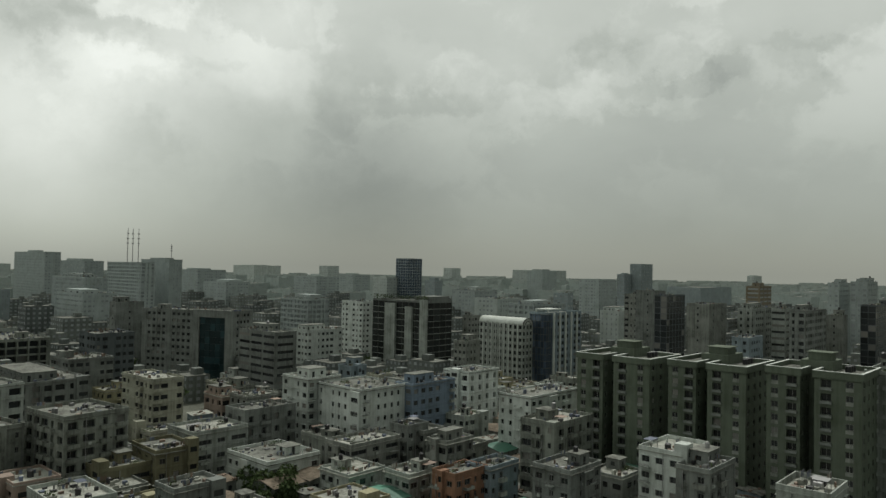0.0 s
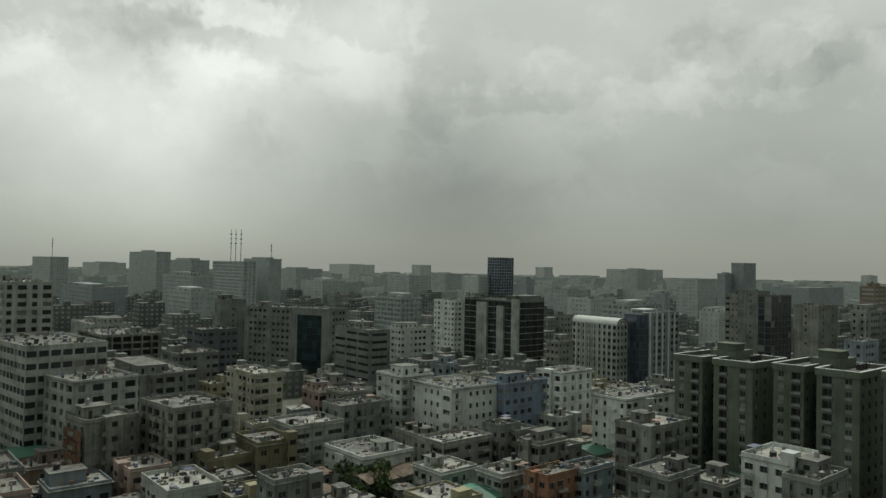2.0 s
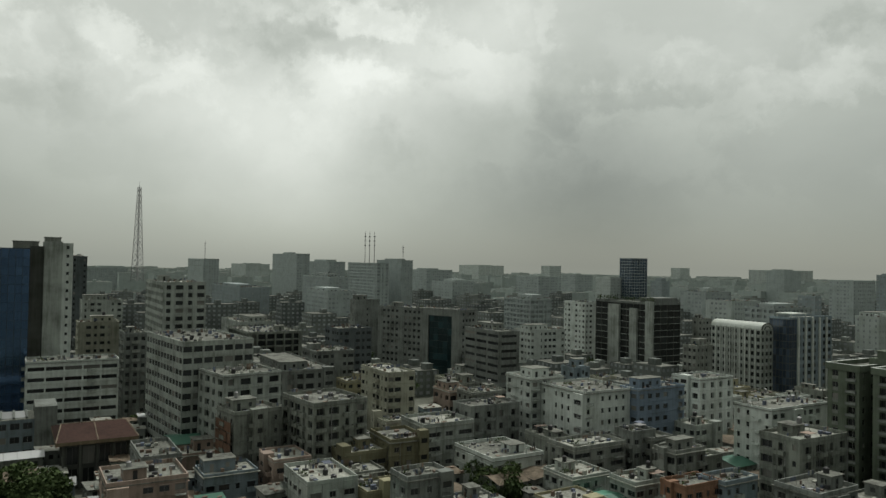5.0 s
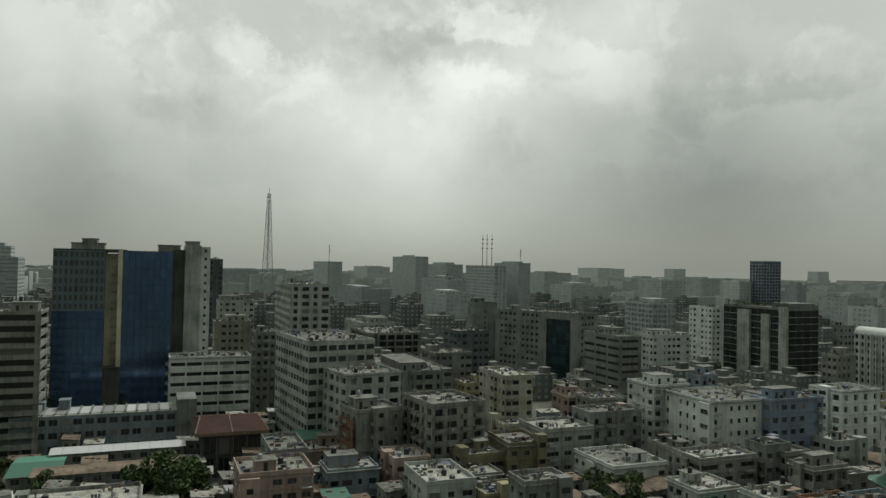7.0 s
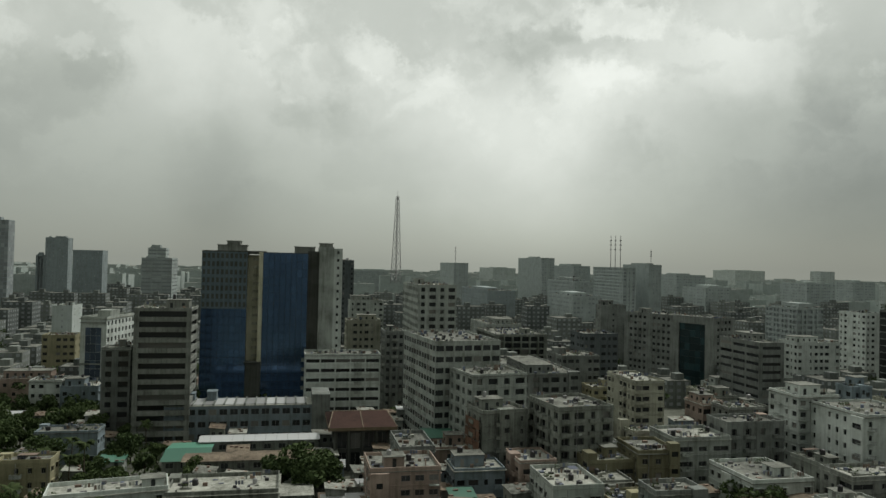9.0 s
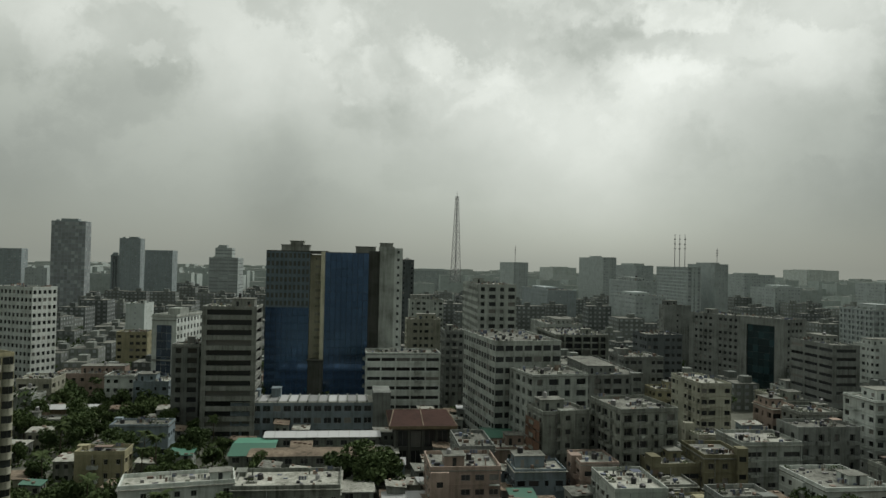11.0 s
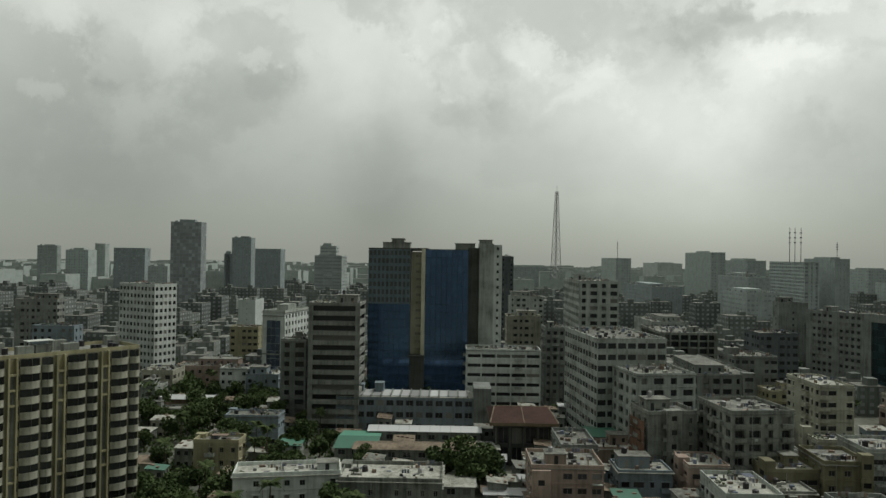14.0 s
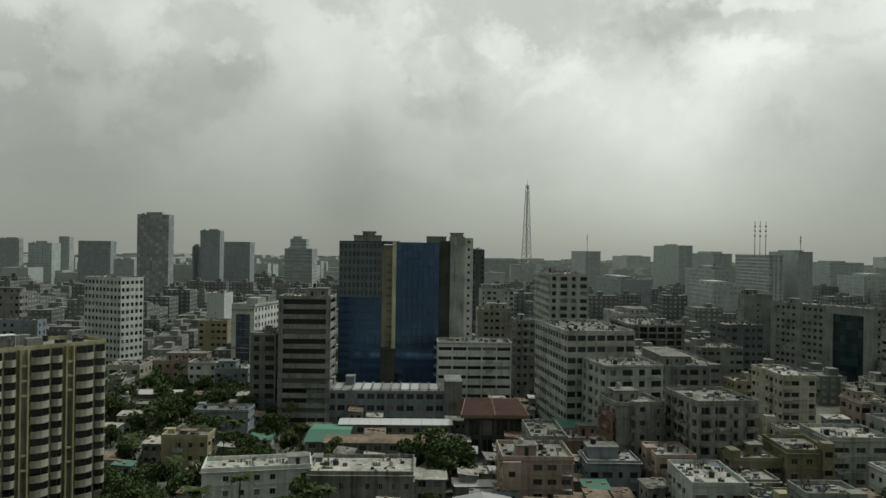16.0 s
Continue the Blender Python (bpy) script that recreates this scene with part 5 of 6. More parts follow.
def pole_mast(x, y, z, h, r=0.35):
    e = thing("pole_mast", pose(x, y, z), "thin grey steel aerial mast on a distant roof", "mast", "aerial masts")
    s = Shape()
    s.tube((0, 0, 0), (0, 0, h), r, r * 0.7, 6)
    part("pole", s, STEEL, e)
    for k in range(3):
        s = Shape()
        s.box(-r * 2.2, r * 2.2, -r, r, h * (0.55 + 0.14 * k), h * (0.55 + 0.14 * k) + 1.0)
        part("antenna", s, STEEL, e)


def at(az, d):
    return -math.sin(radians(az)) * d, math.cos(radians(az)) * d


lattice_mast(*at(40.0, 345), 50.5, 43.5, 3.6, "tall grey steel lattice mast on an apartment roof")
for az in (23.4, 23.06, 22.68):
    pole_mast(*at(az, 705), 59.5, 30.5)
pole_mast(*at(20.43, 735), 62.5, 15.5, 0.3)
pole_mast(*at(35.36, 905), 61.0, 21.5, 0.3)

# ------------------------------------------------------------ low sheds and halls by the glass tower
RED = plaster("red_tile_roof", (0.066, 0.034, 0.028), 0.55)
SHEET = glossy("pale_roof_sheet", (0.32, 0.33, 0.33), 0.5, 0.1)
GREEN_SHEET = glossy("green_roof_sheet", (0.06, 0.17, 0.12), 0.5, 0.0)
RUST = plaster("rusty_roof_sheet", (0.24, 0.185, 0.14), 0.85)


def long_hall():
    a, b, h = 47.0, 13.0, 12.0
    u = Vector((math.cos(radians(GRID)), math.sin(radians(GRID))))
    w = Vector((-u.y, u.x))
    c = (Vector((-211.0, 137.1)) + Vector((-180.9, 173.1))) / 2 + w * b / 2
    for k in (-15, 0, 15):
        plot(c.x + u.x * k, c.y + u.y * k, 13, 13)
    e = thing("long_hall", pose(c.x, c.y, 0, 0, 0, GRID), "long blue-green three-storey hall with pale ribbed roof", "building", "town buildings")
    s, spots = Shape(), []
    for o, du, nr, ln in (((-a / 2, -b / 2, 0), (1, 0, 0), (0, -1, 0), a), ((-a / 2, b / 2, 0), (0, -1, 0), (-1, 0, 0), b), ((a / 2, -b / 2, 0), (0, 1, 0), (1, 0, 0), b), ((a / 2, b / 2, 0), (-1, 0, 0), (0, 1, 0), a)):
        facade(s, o, du, nr, ln, 0, 3, h / 3, 3.4, 2.5, 1.9, 1.1, 0.3, False, spots)
    part("wall", s, [WALL["bluegrey"], GLASS], e)
    put_windows(e, spots)
    s = Shape()
    s.box(-a / 2, a / 2, -b / 2, b / 2, h, h + 0.2)
    part("roof", s, ROOF_PALE, e)
    for k in range(14):
        s = Shape()
        px = -a / 2 + 2 + k * (a - 4) / 13
        s.box(px - 0.25, px + 0.25, -b / 2 + 0.3, b / 2 - 0.3, h + 0.2, h + 0.75)
        part("roof_rib", s, WALL["grey"], e)
    for k in range(13):
        s = Shape()
        px = -a / 2 + 2 + (k + 0.5) * (a - 4) / 13
        s.box(px - 1.3, px + 1.3, -b / 2 + 1.0, b / 2 - 1.0, h + 0.2, h + 0.45)
        part("roof_panel", s, SHEET, e)
    for px, w_, z in ((-a / 2 + 6, 5.0, 2.6), (-a / 2 + 14, 3.0, 3.2)):
        s = Shape()
        s.box(px - w_ / 2, px + w_ / 2, 1, 5, h + 0.2, h + 0.2 + z)
        s.box(px - w_ / 2 - 0.2, px + w_ / 2 + 0.2, 0.8, 5.2, h + 0.2 + z, h + 0.35 + z)
        part("stair_house", s, [WALL["bluegrey"]], e)
    s = Shape()
    s.box(a / 2, a / 2 + 6, -b / 2 - 0.5, b / 2, 0, h + 3.5)
    part("stair_tower", s, WALL["grey"], e)


long_hall()


def red_pavilion():
    u = Vector((math.cos(radians(GRID)), math.sin(radians(GRID))))
    w = Vector((-u.y, u.x))
    c = Vector((-151.0, 164.5))
    a, b, h = 18.6, 22.0, 11.8
    plot(c.x, c.y, a, b)
    e = thing("pavilion", pose(c.x, c.y, 0, 0, 0, GRID), "dark hall with columns under a low red hipped roof", "building", "town buildings")
    s, spots = Shape(), []
    for o, du, nr, ln in (((-a / 2 + 1.5, -b / 2 + 1.5, 0), (1, 0, 0), (0, -1, 0), a - 3), ((-a / 2 + 1.5, b / 2 - 1.5, 0), (0, -1, 0), (-1, 0, 0), b - 3), ((a / 2 - 1.5, -b / 2 + 1.5, 0), (0, 1, 0), (1, 0, 0), b - 3), ((a / 2 - 1.5, b / 2 - 1.5, 0), (-1, 0, 0), (0, 1, 0), a - 3)):
        facade(s, o, du, nr, ln, 0, 2, 5.7, 3.6, 2.8, 4.6, 0.5, 0.4, False, spots)
    part("wall", s, [DARKW, GLASS], e)
    put_windows(e, spots)
    for px in (-8, -4, 0, 4, 8):
        s = Shape()
        s.box(px - 0.3, px + 0.3, -b / 2 + 0.3, -b / 2 + 0.9, 0, h)
        part("column", s, DARKW, e)
    s = Shape()
    s.box(-a / 2 - 0.6, a / 2 + 0.6, -b / 2 - 0.6, b / 2 + 0.6, h, h + 0.9)
    part("eaves_band", s, WALL["brown"], e)
    s = Shape()
    z0, z1 = h + 0.9, h + 3.4
    p = [(-a / 2 - 0.6, -b / 2 - 0.6, z0), (a / 2 + 0.6, -b / 2 - 0.6, z0), (a / 2 + 0.6, b / 2 + 0.6, z0), (-a / 2 - 0.6, b / 2 + 0.6, z0)]
    r0, r1 = (-a / 2 + 1.2, 0, z1), (a / 2 - 1.2, 0, z1)
    s.quad(p[0], p[1], r1, r0)
    s.quad(p[1], p[2], r1, r1)
    s.quad(p[2], p[3], r0, r1)
    s.quad(p[3], p[0], r0, r0)
    part("roof", s, RED, e, "weathered red roof")
    s = Shape()
    s.tube(p[1], r1, 0.2, 0.2, 6)
    s.tube((0, -b / 2 - 0.6, z0), (0, 0, z1), 0.16, 0.16, 6)
    s.tube(p[0], r0, 0.2, 0.2, 6)
    s.tube(r0, r1, 0.2, 0.2, 6)
    part("ridge", s, RUST, e)


red_pavilion()


def shed(x, y, a, b, h, roof, wall, label, rise=1.2, turn=GRID):
    """A low shed under a sheet roof of two slopes, with ribs."""
    plot(x, y, min(a, b), min(a, b))
    e = thing("shed", pose(x, y, 0, 0, 0, turn), label, "shed", "low sheds")
    s, spots = Shape(), []
    for o, du, nr, ln in (((-a / 2, -b / 2, 0), (1, 0, 0), (0, -1, 0), a), ((-a / 2, b / 2, 0), (0, -1, 0), (-1, 0, 0), b), ((a / 2, -b / 2, 0), (0, 1, 0), (1, 0, 0), b), ((a / 2, b / 2, 0), (-1, 0, 0), (0, 1, 0), a)):
        facade(s, o, du, nr, ln, 0, max(1, round(h / 3.5)), h / max(1, round(h / 3.5)), 4.0, 2.0, 1.5, 1.0, 0.25, False, spots)
    part("wall", s, [wall, GLASS], e)
    put_windows(e, spots)
    s = Shape()
    A, B_ = a / 2 + 0.4, b / 2 + 0.4
    s.quad((-A, -B_, h), (A, -B_, h), (A, 0, h + rise), (-A, 0, h + rise))
    s.quad((-A, 0, h + rise), (A, 0, h + rise), (A, B_, h), (-A, B_, h))
    s.quad((-A, -B_, h - 0.1), (-A, -B_, h), (-A, 0, h + rise), (-A, 0, h + rise - 0.1))
    for sx in (-A + 0.4, A - 0.4):
        s.quad((sx, -B_ + 0.4, h), (sx, B_ - 0.4, h), (sx, 0, h + rise - 0.05), (sx, 0, h + rise - 0.05), 1)
    ribs = []
    n = max(3, int(a / 3.0))
    for k in range(n + 1):
        px = -A + 2 * A * k / n
        ribs.append(px)
    part("roof", s, [roof, wall], e)
    q = Shape()
    q.quad((-0.07, -B_, h + 0.06), (0.07, -B_, h + 0.06), (0.07, 0, h + rise + 0.06), (-0.07, 0, h + rise + 0.06))
    q = q.mesh("roof_rib", [roof])
    for px in ribs:
        part("roof_rib", q, None, e, m=pose(px, 0, 0))


shed(-178.5, 124.5, 11.5, 20, 6.0, GREEN_SHEET, WALL["stained"], "low hall under a faded green sheet roof", 1.0)
shed(-173.5, 145.5, 34, 8, 7.0, SHEET, WALL["stained"], "long low shed under a pale sheet roof", 0.8)
shed(-161.0, 131.5, 34, 9, 6.5, RUST, WALL["stained"], "long stained shed under a rusty patched roof", 0.4)
shed(-138.0, 112.0, 30, 9, 6.0, ROOF_PALE, WALL["stained"], "low stained block under a pale patchy roof", 0.3)
shed(-275.0, 112.0, 20, 9, 5.0, SHEET, WALL["brown"], "low brown shed under a pale sheet roof", 0.8)
shed(-118.0, 128.0, 16, 5, 5.0, SHEET, WALL["grey"], "narrow low shed under a pale sheet roof", 0.6)
shed(-33.9, 228.7, 11, 9, 8, RUST, WALL["stained"], "low stained house under a brown corrugated roof", 1.0)
shed(17.8, 217.3, 10, 9, 7.5, GREEN_SHEET, WALL["pale"], "small pale house under a faded green sheet roof", 1.0)
shed(-20.2, 192.9, 11, 8, 6, RUST, WALL["cream_white"], "small off-white house under a rusty pitched roof", 1.0)
shed(-14.6, 171.2, 10, 12, 7, GREEN_SHEET, WALL["white"], "white workshop under a pale teal sheet roof", 1.0)
shed(-9.1, 178.7, 9, 10, 6, SHEET, WALL["pale"], "small pale house under a bright sheet roof", 1.0)

# ------------------------------------------------------------ the rooftop under the camera
ux, uy = math.cos(radians(GRID)), math.sin(radians(GRID))


def grid(u, w):
    """Town grid to world."""
    return u * ux - w * uy, u * uy + w * ux


def own_building():
    a, b, h = 17.1, 16.0, 58.3
    x, y = grid(-7.8, -6.0)
    PLOTS.append((x, y, 60))
    e = thing("apartment_tower", pose(x, y, 0, 0, 0, GRID), "pale rendered apartment tower with a flat roof terrace and steel rail", "building", "town buildings")
    s = Shape()
    for o, du, nr, ln in (((-a / 2, -b / 2, 0), (1, 0, 0), (0, -1, 0), a), ((-a / 2, b / 2, 0), (0, -1, 0), (-1, 0, 0), b), ((a / 2, -b / 2, 0), (0, 1, 0), (1, 0, 0), b), ((a / 2, b / 2, 0), (-1, 0, 0), (0, 1, 0), a)):
        facade(s, o, du, nr, ln, 0, 19, h / 19, 4.0, 1.8, 1.5, 0.9, 0.25)
    part("wall", s, [WALL["pale"], GLASS], e)
    s = Shape()
    s.box(-a / 2 + 0.2, a / 2 - 0.2, -b / 2 + 0.2, b / 2 - 0.2, h - 0.1, h)
    part("roof", s, ROOF, e)
    rim(e, a, b, h, 0.9, 0.25, WALL["pale"])
    # tubular rail on posts beside the parapet, a little askew
    def on_rail(w_, z):
        return (0.29 + (1.6 - w_) * 0.13 + 7.8, w_ + 6.0, z)

    s = Shape()
    s.tube(on_rail(1.86, h + 1.30), on_rail(0.1, h + 1.30), 0.014, 0.014, 14)
    part("rail", s, STEEL, e, "grey tubular steel rail")
    for w_ in (1.85, 1.0, 0.12):
        s = Shape()
        s.tube(on_rail(w_, h), on_rail(w_, h + 1.30), 0.011, 0.011, 8)
        part("rail_post", s, STEEL, e)


own_building()

# ------------------------------------------------------------ trees


PALM = leaf_stuff("palm_leaves", (0.020, 0.035, 0.012), (0.060, 0.080, 0.030))
BARK = plaster("bark", (0.10, 0.08, 0.06), 0.6)


def make_tree(seed, spread, high):
    """A broad tree: forked trunk and lobes of many leaves with gaps."""
    rng = random.Random(seed)
    e = thing("tree", pose(0, 0, 0), "dark green broadleaf tree with an uneven crown between houses", "tree", "broadleaf trees")
    s = Shape()
    s.tube((0, 0, -0.1), (0.1, 0.05, high * 0.4), 0.26, 0.18, 8)
    lobes = []
    for k in range(9):
        a = k * 2.4 + rng.uniform(-0.4, 0.4)
        r = spread * rng.uniform(0.25, 0.62) if k else 0
        c = Vector((math.cos(a) * r, math.sin(a) * r, high * rng.uniform(0.42, 0.82)))
        lobes.append((c, spread * rng.uniform(0.28, 0.45)))
        s.tube((0.1, 0.05, high * 0.38), tuple(c), 0.12, 0.03, 5)
    part("trunk", s, BARK, e)
    s = Shape()
    for c, r in lobes:
        for k in range(210):
            d = Vector((rng.gauss(0, 1), rng.gauss(0, 1), rng.gauss(0, 1))).normalized()
            p = c + Vector((d.x, d.y, d.z * 0.7)) * r * rng.uniform(0.55, 1.08) ** 0.7
            leaf(s, p, rng.uniform(0.25, 0.55), rng)
    part("crown", s, LEAF, e)
    return e


def make_palm(seed):
    rng = random.Random(seed)
    e = thing("palm_tree", pose(0, 0, 0), "tall thin coconut palm with drooping fronds", "palm", "palms")
    h = rng.uniform(8, 11)
    s = Shape()
    lean = rng.uniform(-0.6, 0.6)
    s.tube((0, 0, -0.1), (lean * 0.4, 0, h * 0.5), 0.2, 0.16, 7)
    s.tube((lean * 0.4, 0, h * 0.5), (lean, 0, h), 0.16, 0.12, 7)
    part("trunk", s, BARK, e)
    for k in range(15):
        a = k * 2.4
        up = rng.uniform(0.0, 1.0)
        ln = rng.uniform(2.6, 3.6)
        s = Shape()
        last = None
        for j in range(8):
            f = j / 7
            r = ln * f
            c = Vector((lean + math.cos(a) * r, math.sin(a) * r, h + up * 1.6 * math.sin(f * 2.2) - (1.3 - up) * 2.0 * f * f))
            side = Vector((-math.sin(a), math.cos(a), 0))
            if last is not None:
                w = 0.75 * math.sin(math.pi * min(1, f + 0.12)) + 0.08
                drop = Vector((0, 0, -0.45 * w))
                s.quad(last, c, c + side * w + drop, last + side * w * 0.9 + drop)
                s.quad(c, last, last - side * w * 0.9 + drop, c - side * w + drop)
            last = c
        part("frond", s, PALM, e)
    return e


TREES = [make_tree(k, sp, hi) for k, (sp, hi) in enumerate(((4.2, 8.5), (5.0, 10.0), (3.4, 7.0), (5.6, 9.5)))]
PALMS = [make_palm(k) for k in range(3)]
used = set()


def plant(stock, x, y, size=1.0):
    """Plants a tree: each model stands once itself, then as copies."""
    k = random.randrange(len(stock))
    e = stock[k]
    m = pose(x, y, 0, 0, 0, random.uniform(0, 360))
    if e.name not in used:
        used.add(e.name)
        e.scale = (size, size, size)
        e.matrix_world = m @ Matrix.Diagonal((size, size, size, 1))
        return
    c = copy_thing(e, m)
    c.scale = (size, size, size)


def free(x, y, r):
    return all((x - px) ** 2 + (y - py) ** 2 > (r + pr * 0.8) ** 2 for px, py, pr in PLOTS)


random.seed(11)
for x, y, k in ((-44.8, 184.2, 1.1), (-40.2, 180.1, 1.2), (-35.3, 174.0, 1.0), (-40.5, 172.6, 0.9), (-45.9, 194.8, 1.0), (-40, 189, 0.9), (-50, 190, 0.8), (-137.7, 131.2, 1.5), (-133, 127, 1.3), (-142, 126, 1.3), (-134, 134, 1.2), (58.0, 107.0, 0.8), (63.0, 104.0, 0.7), (-34, 178, 0.7)):
    plant(TREES, x, y, k)
count = 0
for k in range(2500):
    az, d = random.uniform(54.5, 80), random.uniform(150, 330)
    x, y = at(az, d)
    if count < 190 and free(x, y, 2.2):
        plant(PALMS if random.random() < 0.28 and d < 250 else TREES, x, y, random.uniform(0.75, 1.15))
        PLOTS.append((x, y, 1.6))
        count += 1
for k in range(60):
    az, d = random.uniform(-30, 52), random.uniform(135, 330)
    x, y = at(az, d)
    if free(x, y, 2.0):
        plant(TREES, x, y, random.uniform(0.5, 0.8))
        PLOTS.append((x, y, 2.0))

# ------------------------------------------------------------ the dense town between and behind
rng = random.Random(21)
names = ["bright", "white", "white", "pale", "pale", "grey", "grey", "stained", "stained", "cream_white", "bluegrey", "pink", "yellowish"]
cell = 15.0
for i in range(-30, 31):
    for j in range(-30, 31):
        x, y = grid(i * cell + rng.uniform(-2, 2), j * cell + rng.uniform(-2, 2))
        d, az = math.hypot(x, y), math.degrees(math.atan2(-x, y))
        a, b = rng.uniform(8, 13.5), rng.uniform(8, 13.5)
        h = rng.uniform(6.5, 12.0) if d < 200 else rng.uniform(7, 13) if d < 270 else rng.uniform(7, 14)
        wall, style = rng.choice(names), rng.choice(("plain", "plain", "balcony", "strip"))
        if not (118 < d < 340 and -37 < az < 84) or (az > 46 and d < 300) or (az > 39 and 172 < d < 300) or not free(x, y, max(a, b) * 0.42):
            continue
        if 17 < az < 24 and d > 262:
            continue
        pick = rng.random()
        if pick < 0.3 and d < 270:
            sheet, tint = rng.choice(((SHEET, "pale"), (RUST, "rusty"), (RUST, "rusty"), (GREEN_SHEET, "faded green"), (SHEET, "pale")))
            shed(x, y, a, b, min(h, 7.5), sheet, WALL[wall], f"small {TONE[wall]} house under a {tint} sheet roof", rng.uniform(0.5, 1.4), GRID + rng.choice((0, 90)))
            continue
        building("low_house", x, y, a, b, h, wall, style, fine=False, group="low houses", roof=ROOF_PALE if pick > 0.7 else None)



def shack(x, y, a, b, h, wall, roof, turn):
    """A one- or two-room house under a slightly pitched sheet or slab."""
    e = thing("small_house", pose(x, y, 0, 0, 0, turn), "tiny stained house under a patched sheet roof", "house", "small houses")
    s = Shape()
    fl = max(1, round(h / 3))
    for o, du, nr, ln in (((-a / 2, -b / 2, 0), (1, 0, 0), (0, -1, 0), a), ((-a / 2, b / 2, 0), (0, -1, 0), (-1, 0, 0), b), ((a / 2, -b / 2, 0), (0, 1, 0), (1, 0, 0), b), ((a / 2, b / 2, 0), (-1, 0, 0), (0, 1, 0), a)):
        facade(s, o, du, nr, ln, 0, fl, h / fl, 2.6, 1.1, 1.2, 0.9, 0.2)
    part("wall", s, [wall, GLASS], e)
    s = Shape()
    A, B_, r = a / 2 + 0.35, b / 2 + 0.35, 0.5
    s.quad((-A, -B_, h), (A, -B_, h), (A, B_, h + r), (-A, B_, h + r))
    s.quad((-A, -B_, h - 0.12), (A, -B_, h - 0.12), (A, -B_, h), (-A, -B_, h))
    s.quad((-A, B_, h + r - 0.12), (-A, -B_, h - 0.12), (-A, -B_, h), (-A, B_, h + r))
    s.quad((A, -B_, h - 0.12), (A, B_, h + r - 0.12), (A, B_, h + r), (A, -B_, h))
    for k in range(4):
        px, py = rng.uniform(-a / 2, a / 2), rng.uniform(-b / 2, b / 2)
        z = h + r * (py + B_) / (2 * B_)
        s.box(px - 0.5, px + 0.5, py - 0.3, py + 0.3, z - 0.02, z + rng.uniform(0.1, 0.4), 1)
    part("roof", s, [roof, RUSTY], e)


for k in range(2720):
    az, d = (rng.uniform(-34, 46), rng.uniform(125, 275)) if k < 2600 else (rng.uniform(50, 74), rng.uniform(160, 330))
    x, y = at(az, d)
    a, b = rng.uniform(4.0, 8.0), rng.uniform(4.0, 7.0)
    if free(x, y, max(a, b) * 0.40):
        shack(x, y, a, b, rng.uniform(3.0, 7.5), WALL[rng.choice(("stained", "stained", "grey", "white", "cream_white", "bluegrey", "pale"))], rng.choice((SHEET, ROOF_PALE, ROOF_PALE, RUST, RUST, ROOF, GREEN_SHEET)), GRID + rng.choice((0, 90)) + rng.uniform(-6, 6))
        PLOTS.append((x, y, max(a, b) / 2 + 0.4))

far_town = Shape()


def town_block(S, x, y, a, b, h, turn, mat, detail):
    """One block of the far town, with window openings floor by floor, parapet and stair house."""
    T = pose(x, y, 0, 0, 0, turn)
    q = Shape()
    fl = max(2, round(h / 3.1))
    fh = h / fl
    for o, du, nr, ln in (((-a / 2, -b / 2, 0), (1, 0, 0), (0, -1, 0), a), ((-a / 2, b / 2, 0), (0, -1, 0), (-1, 0, 0), b), ((a / 2, -b / 2, 0), (0, 1, 0), (1, 0, 0), b), ((a / 2, b / 2, 0), (-1, 0, 0), (0, 1, 0), a)):
        if detail:
            n = max(2, round(ln / detail))
            q.quad(o, Vector(o) + Vector(du) * ln, Vector(o) + Vector(du) * ln + Vector((0, 0, h)), Vector(o) + Vector((0, 0, h)), mat)
            for f in range(fl):
                for k in range(n):
                    c, w = Vector(o) + Vector(du) * ((k + 0.5) * ln / n) + Vector(nr) * 0.03, Vector(du) * ln / n * 0.24
                    z0, z1 = Vector((0, 0, f * fh + 0.9)), Vector((0, 0, f * fh + 2.3))
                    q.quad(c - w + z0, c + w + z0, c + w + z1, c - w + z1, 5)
        else:
            q.quad(o, Vector(o) + Vector(du) * ln, Vector(o) + Vector(du) * ln + Vector((0, 0, h)), Vector(o) + Vector((0, 0, h)), mat)
    q.quad((-a / 2, -b / 2, h - 0.3), (a / 2, -b / 2, h - 0.3), (a / 2, b / 2, h - 0.3), (-a / 2, b / 2, h - 0.3), 4)
    cx = rng.uniform(-a / 5, a / 5)
    q.box(cx - 2, cx + 2, -2, 2.5, h - 0.3, h + 2.4, mat, False)
    i0 = len(S.v)
    S.v += [tuple(T @ Vector(v)) for v in q.v]
    S.f += [tuple(i0 + k for k in f) for f in q.f]
    S.m += q.m


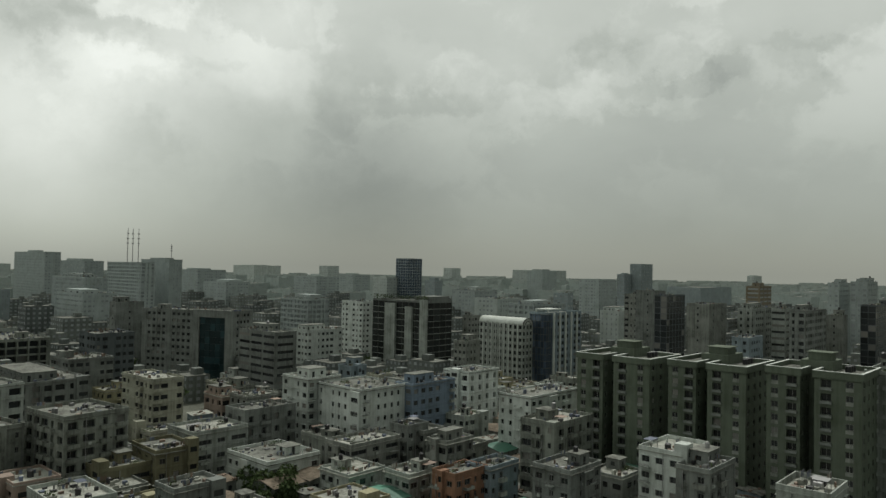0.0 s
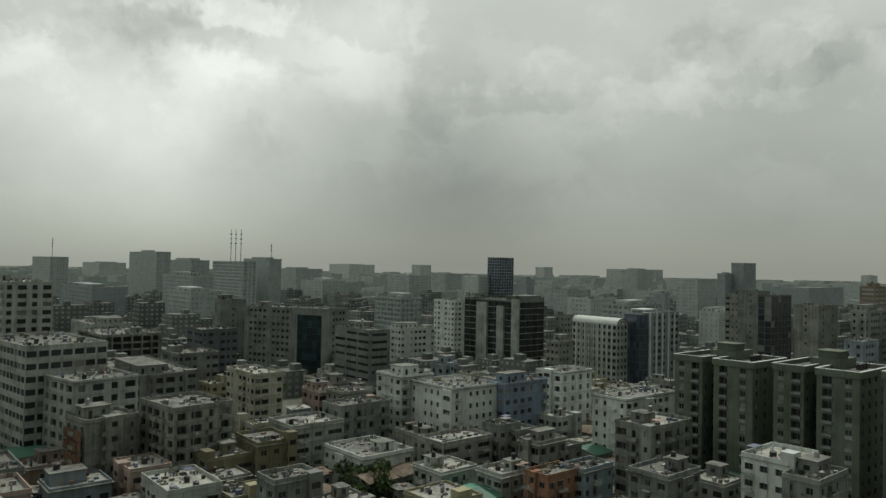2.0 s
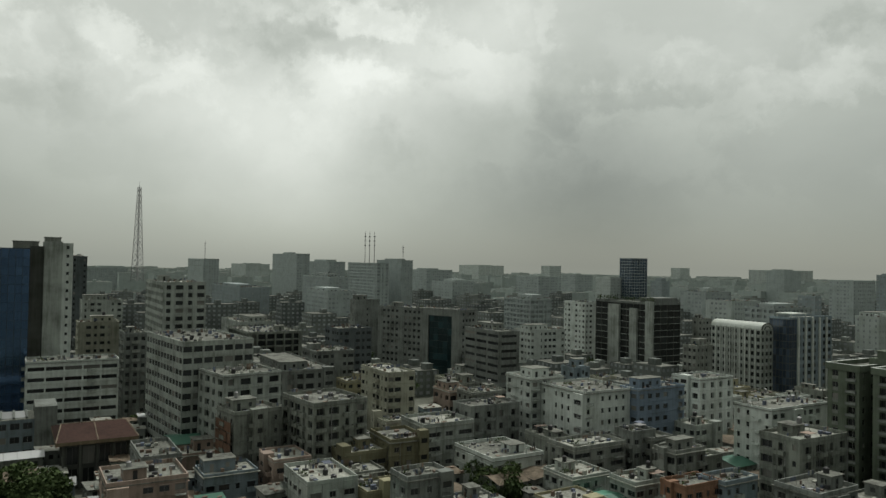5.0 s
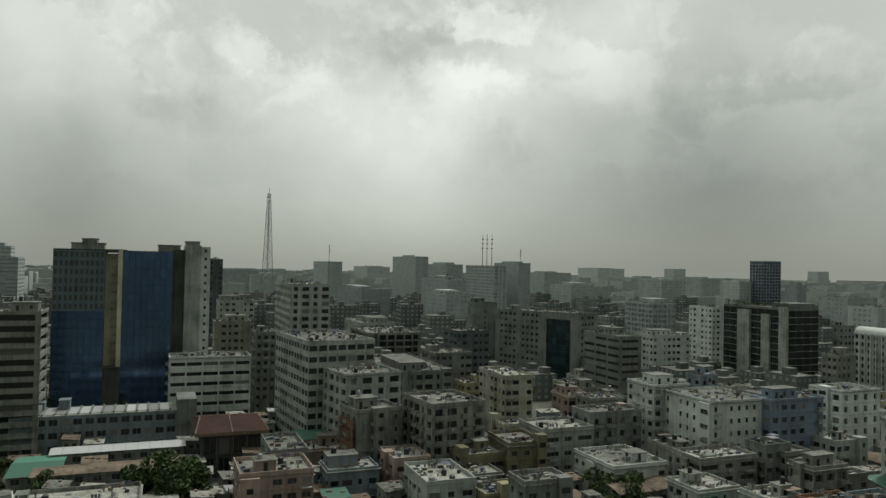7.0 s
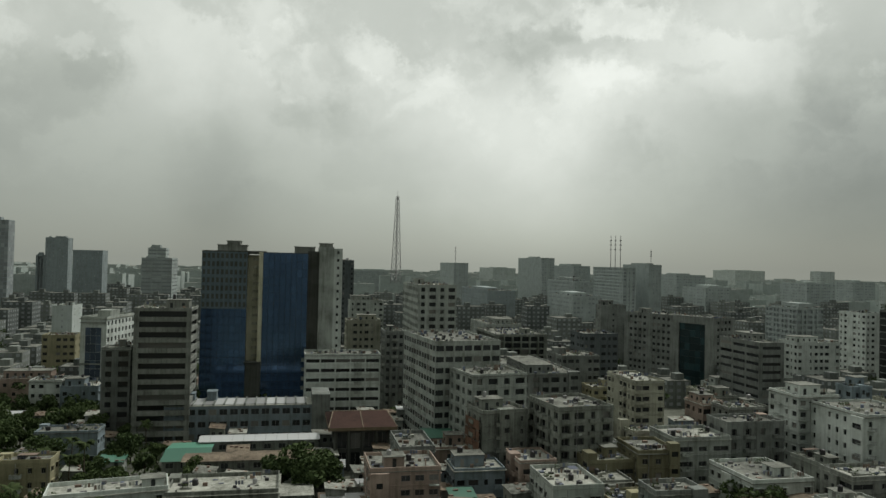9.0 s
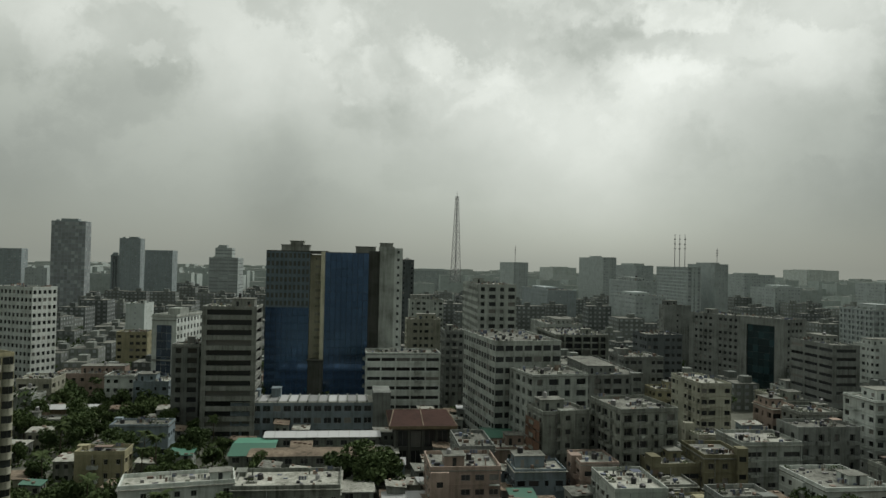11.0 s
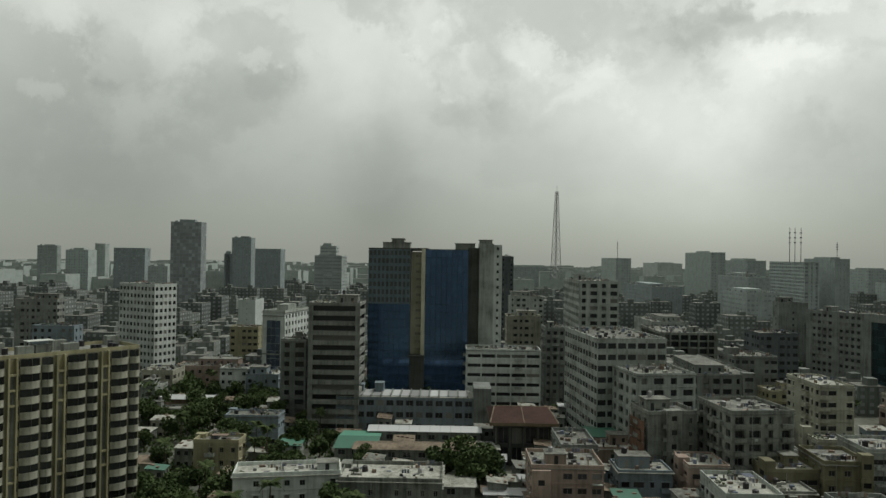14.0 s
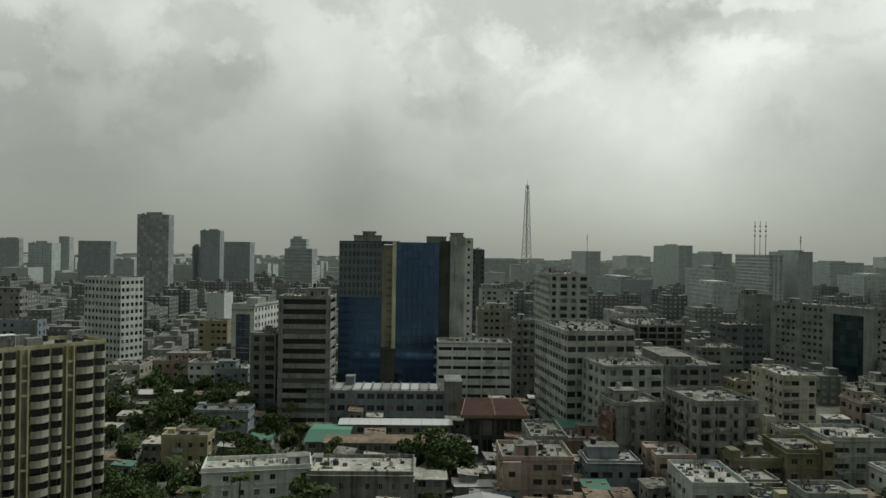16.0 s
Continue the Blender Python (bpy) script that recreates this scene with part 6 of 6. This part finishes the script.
for ring, (d0, d1, cell, lo, hi, det) in enumerate(((330, 520, 21, 8, 17, 3.2), (520, 900, 27, 11, 30, 3.6), (900, 1700, 46, 14, 42, 0), (1700, 4200, 120, 9, 22, 0))):
    n = int(d1 / cell) + 1
    for i in range(-n, n + 1):
        for j in range(-n, n + 1):
            x, y = grid(i * cell + rng.uniform(-0.2, 0.2) * cell, j * cell + rng.uniform(-0.2, 0.2) * cell)
            d, az = math.hypot(x, y), math.degrees(math.atan2(-x, y))
            if not d0 <= d < d1 or not -38 < az < 86:
                continue
            a, b = cell * rng.uniform(0.5, 0.82), cell * rng.uniform(0.5, 0.82)
            h = lo + (hi - lo) * rng.random() ** 1.7
            # rings past 900 m use slot 6, whose wall colour is lightened for haze
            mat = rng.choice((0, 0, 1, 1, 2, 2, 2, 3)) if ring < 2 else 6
            tall = 60 - d * 0.014
            if free(x, y, max(a, b) * 0.45) if d < 1000 else True:
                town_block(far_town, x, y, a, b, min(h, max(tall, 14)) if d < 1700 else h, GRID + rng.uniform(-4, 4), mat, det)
# haze is painted into the last wall colour and the grey glass
tagged(new("far_town", far_town.mesh("far_town", [plaster("town_white", (0.29, 0.30, 0.28), 0.5), plaster("town_pale", (0.22, 0.23, 0.215), 0.5), plaster("town_grey", (0.19, 0.20, 0.19), 0.5), plaster("town_dark", (0.16, 0.17, 0.165), 0.5), ROOF, HAZED_GLASS, plaster("distant_pale", (0.44, 0.47, 0.455), 0.25)])), "dense grey and white town blocks filling the distance", "town", kind="stuff")
behind = Shape()
for k in range(90):
    az, d = rng.uniform(95, 315), rng.uniform(90, 420)
    x, y = at(az, d)
    if free(x, y, 8):
        PLOTS.append((x, y, 9))
        town_block(behind, x, y, rng.uniform(10, 18), rng.uniform(10, 18), rng.uniform(14, 48), GRID, rng.choice((0, 1, 2)), 4.0)
tagged(new("rear_town", behind.mesh("rear_town", [WALL["white"], WALL["pale"], WALL["grey"], WALL["stained"], ROOF, GLASS])), "plain town blocks mirrored in the glass tower", "town", kind="stuff")

# crowns of the far trees between the blocks
woods = Shape()
for k in range(420):
    az, d = rng.uniform(-32, 82), rng.uniform(300, 900)
    x, y = at(az, d)
    if not free(x, y, 1.0):
        continue
    r, top = rng.uniform(2.5, 5.0), rng.uniform(6, 12)
    for i in range(46):
        v = Vector((rng.gauss(0, 1), rng.gauss(0, 1), rng.gauss(0, 1))).normalized() * r * rng.uniform(0.5, 1.05)
        leaf(woods, Vector((x + v.x, y + v.y, top - r * 0.6 + v.z * 0.65)), rng.uniform(0.6, 1.1), rng)
for k in range(520):
    az, d = rng.uniform(46, 82), rng.uniform(290, 620)
    x, y = at(az, d)
    if not free(x, y, 1.0):
        continue
    r, top = rng.uniform(2.5, 5.5), rng.uniform(7, 13)
    for i in range(46):
        v = Vector((rng.gauss(0, 1), rng.gauss(0, 1), rng.gauss(0, 1))).normalized() * r * rng.uniform(0.5, 1.05)
        leaf(woods, Vector((x + v.x, y + v.y, top - r * 0.6 + v.z * 0.65)), rng.uniform(0.6, 1.1), rng)
tagged(new("far_trees", woods.mesh("far_trees", [LEAF])), "dark green tree crowns scattered between far houses", "trees", kind="stuff")

# undergrowth between the trees of the green quarter
scrub = Shape()
for k in range(16000):
    az, d = rng.uniform(53, 81), rng.uniform(140, 330)
    x, y = at(az, d)
    if k % 8 == 0:
        base = (x, y) if free(x, y, -0.8) else None
    if base:
        leaf(scrub, Vector((base[0] + rng.gauss(0, 1.4), base[1] + rng.gauss(0, 1.4), abs(rng.gauss(0.7, 0.6)) + 0.2)), rng.uniform(0.4, 0.95), rng)
tagged(new("undergrowth", scrub.mesh("undergrowth", [LEAF])), "dark green scrub and shrubs under the trees", "undergrowth", kind="stuff")
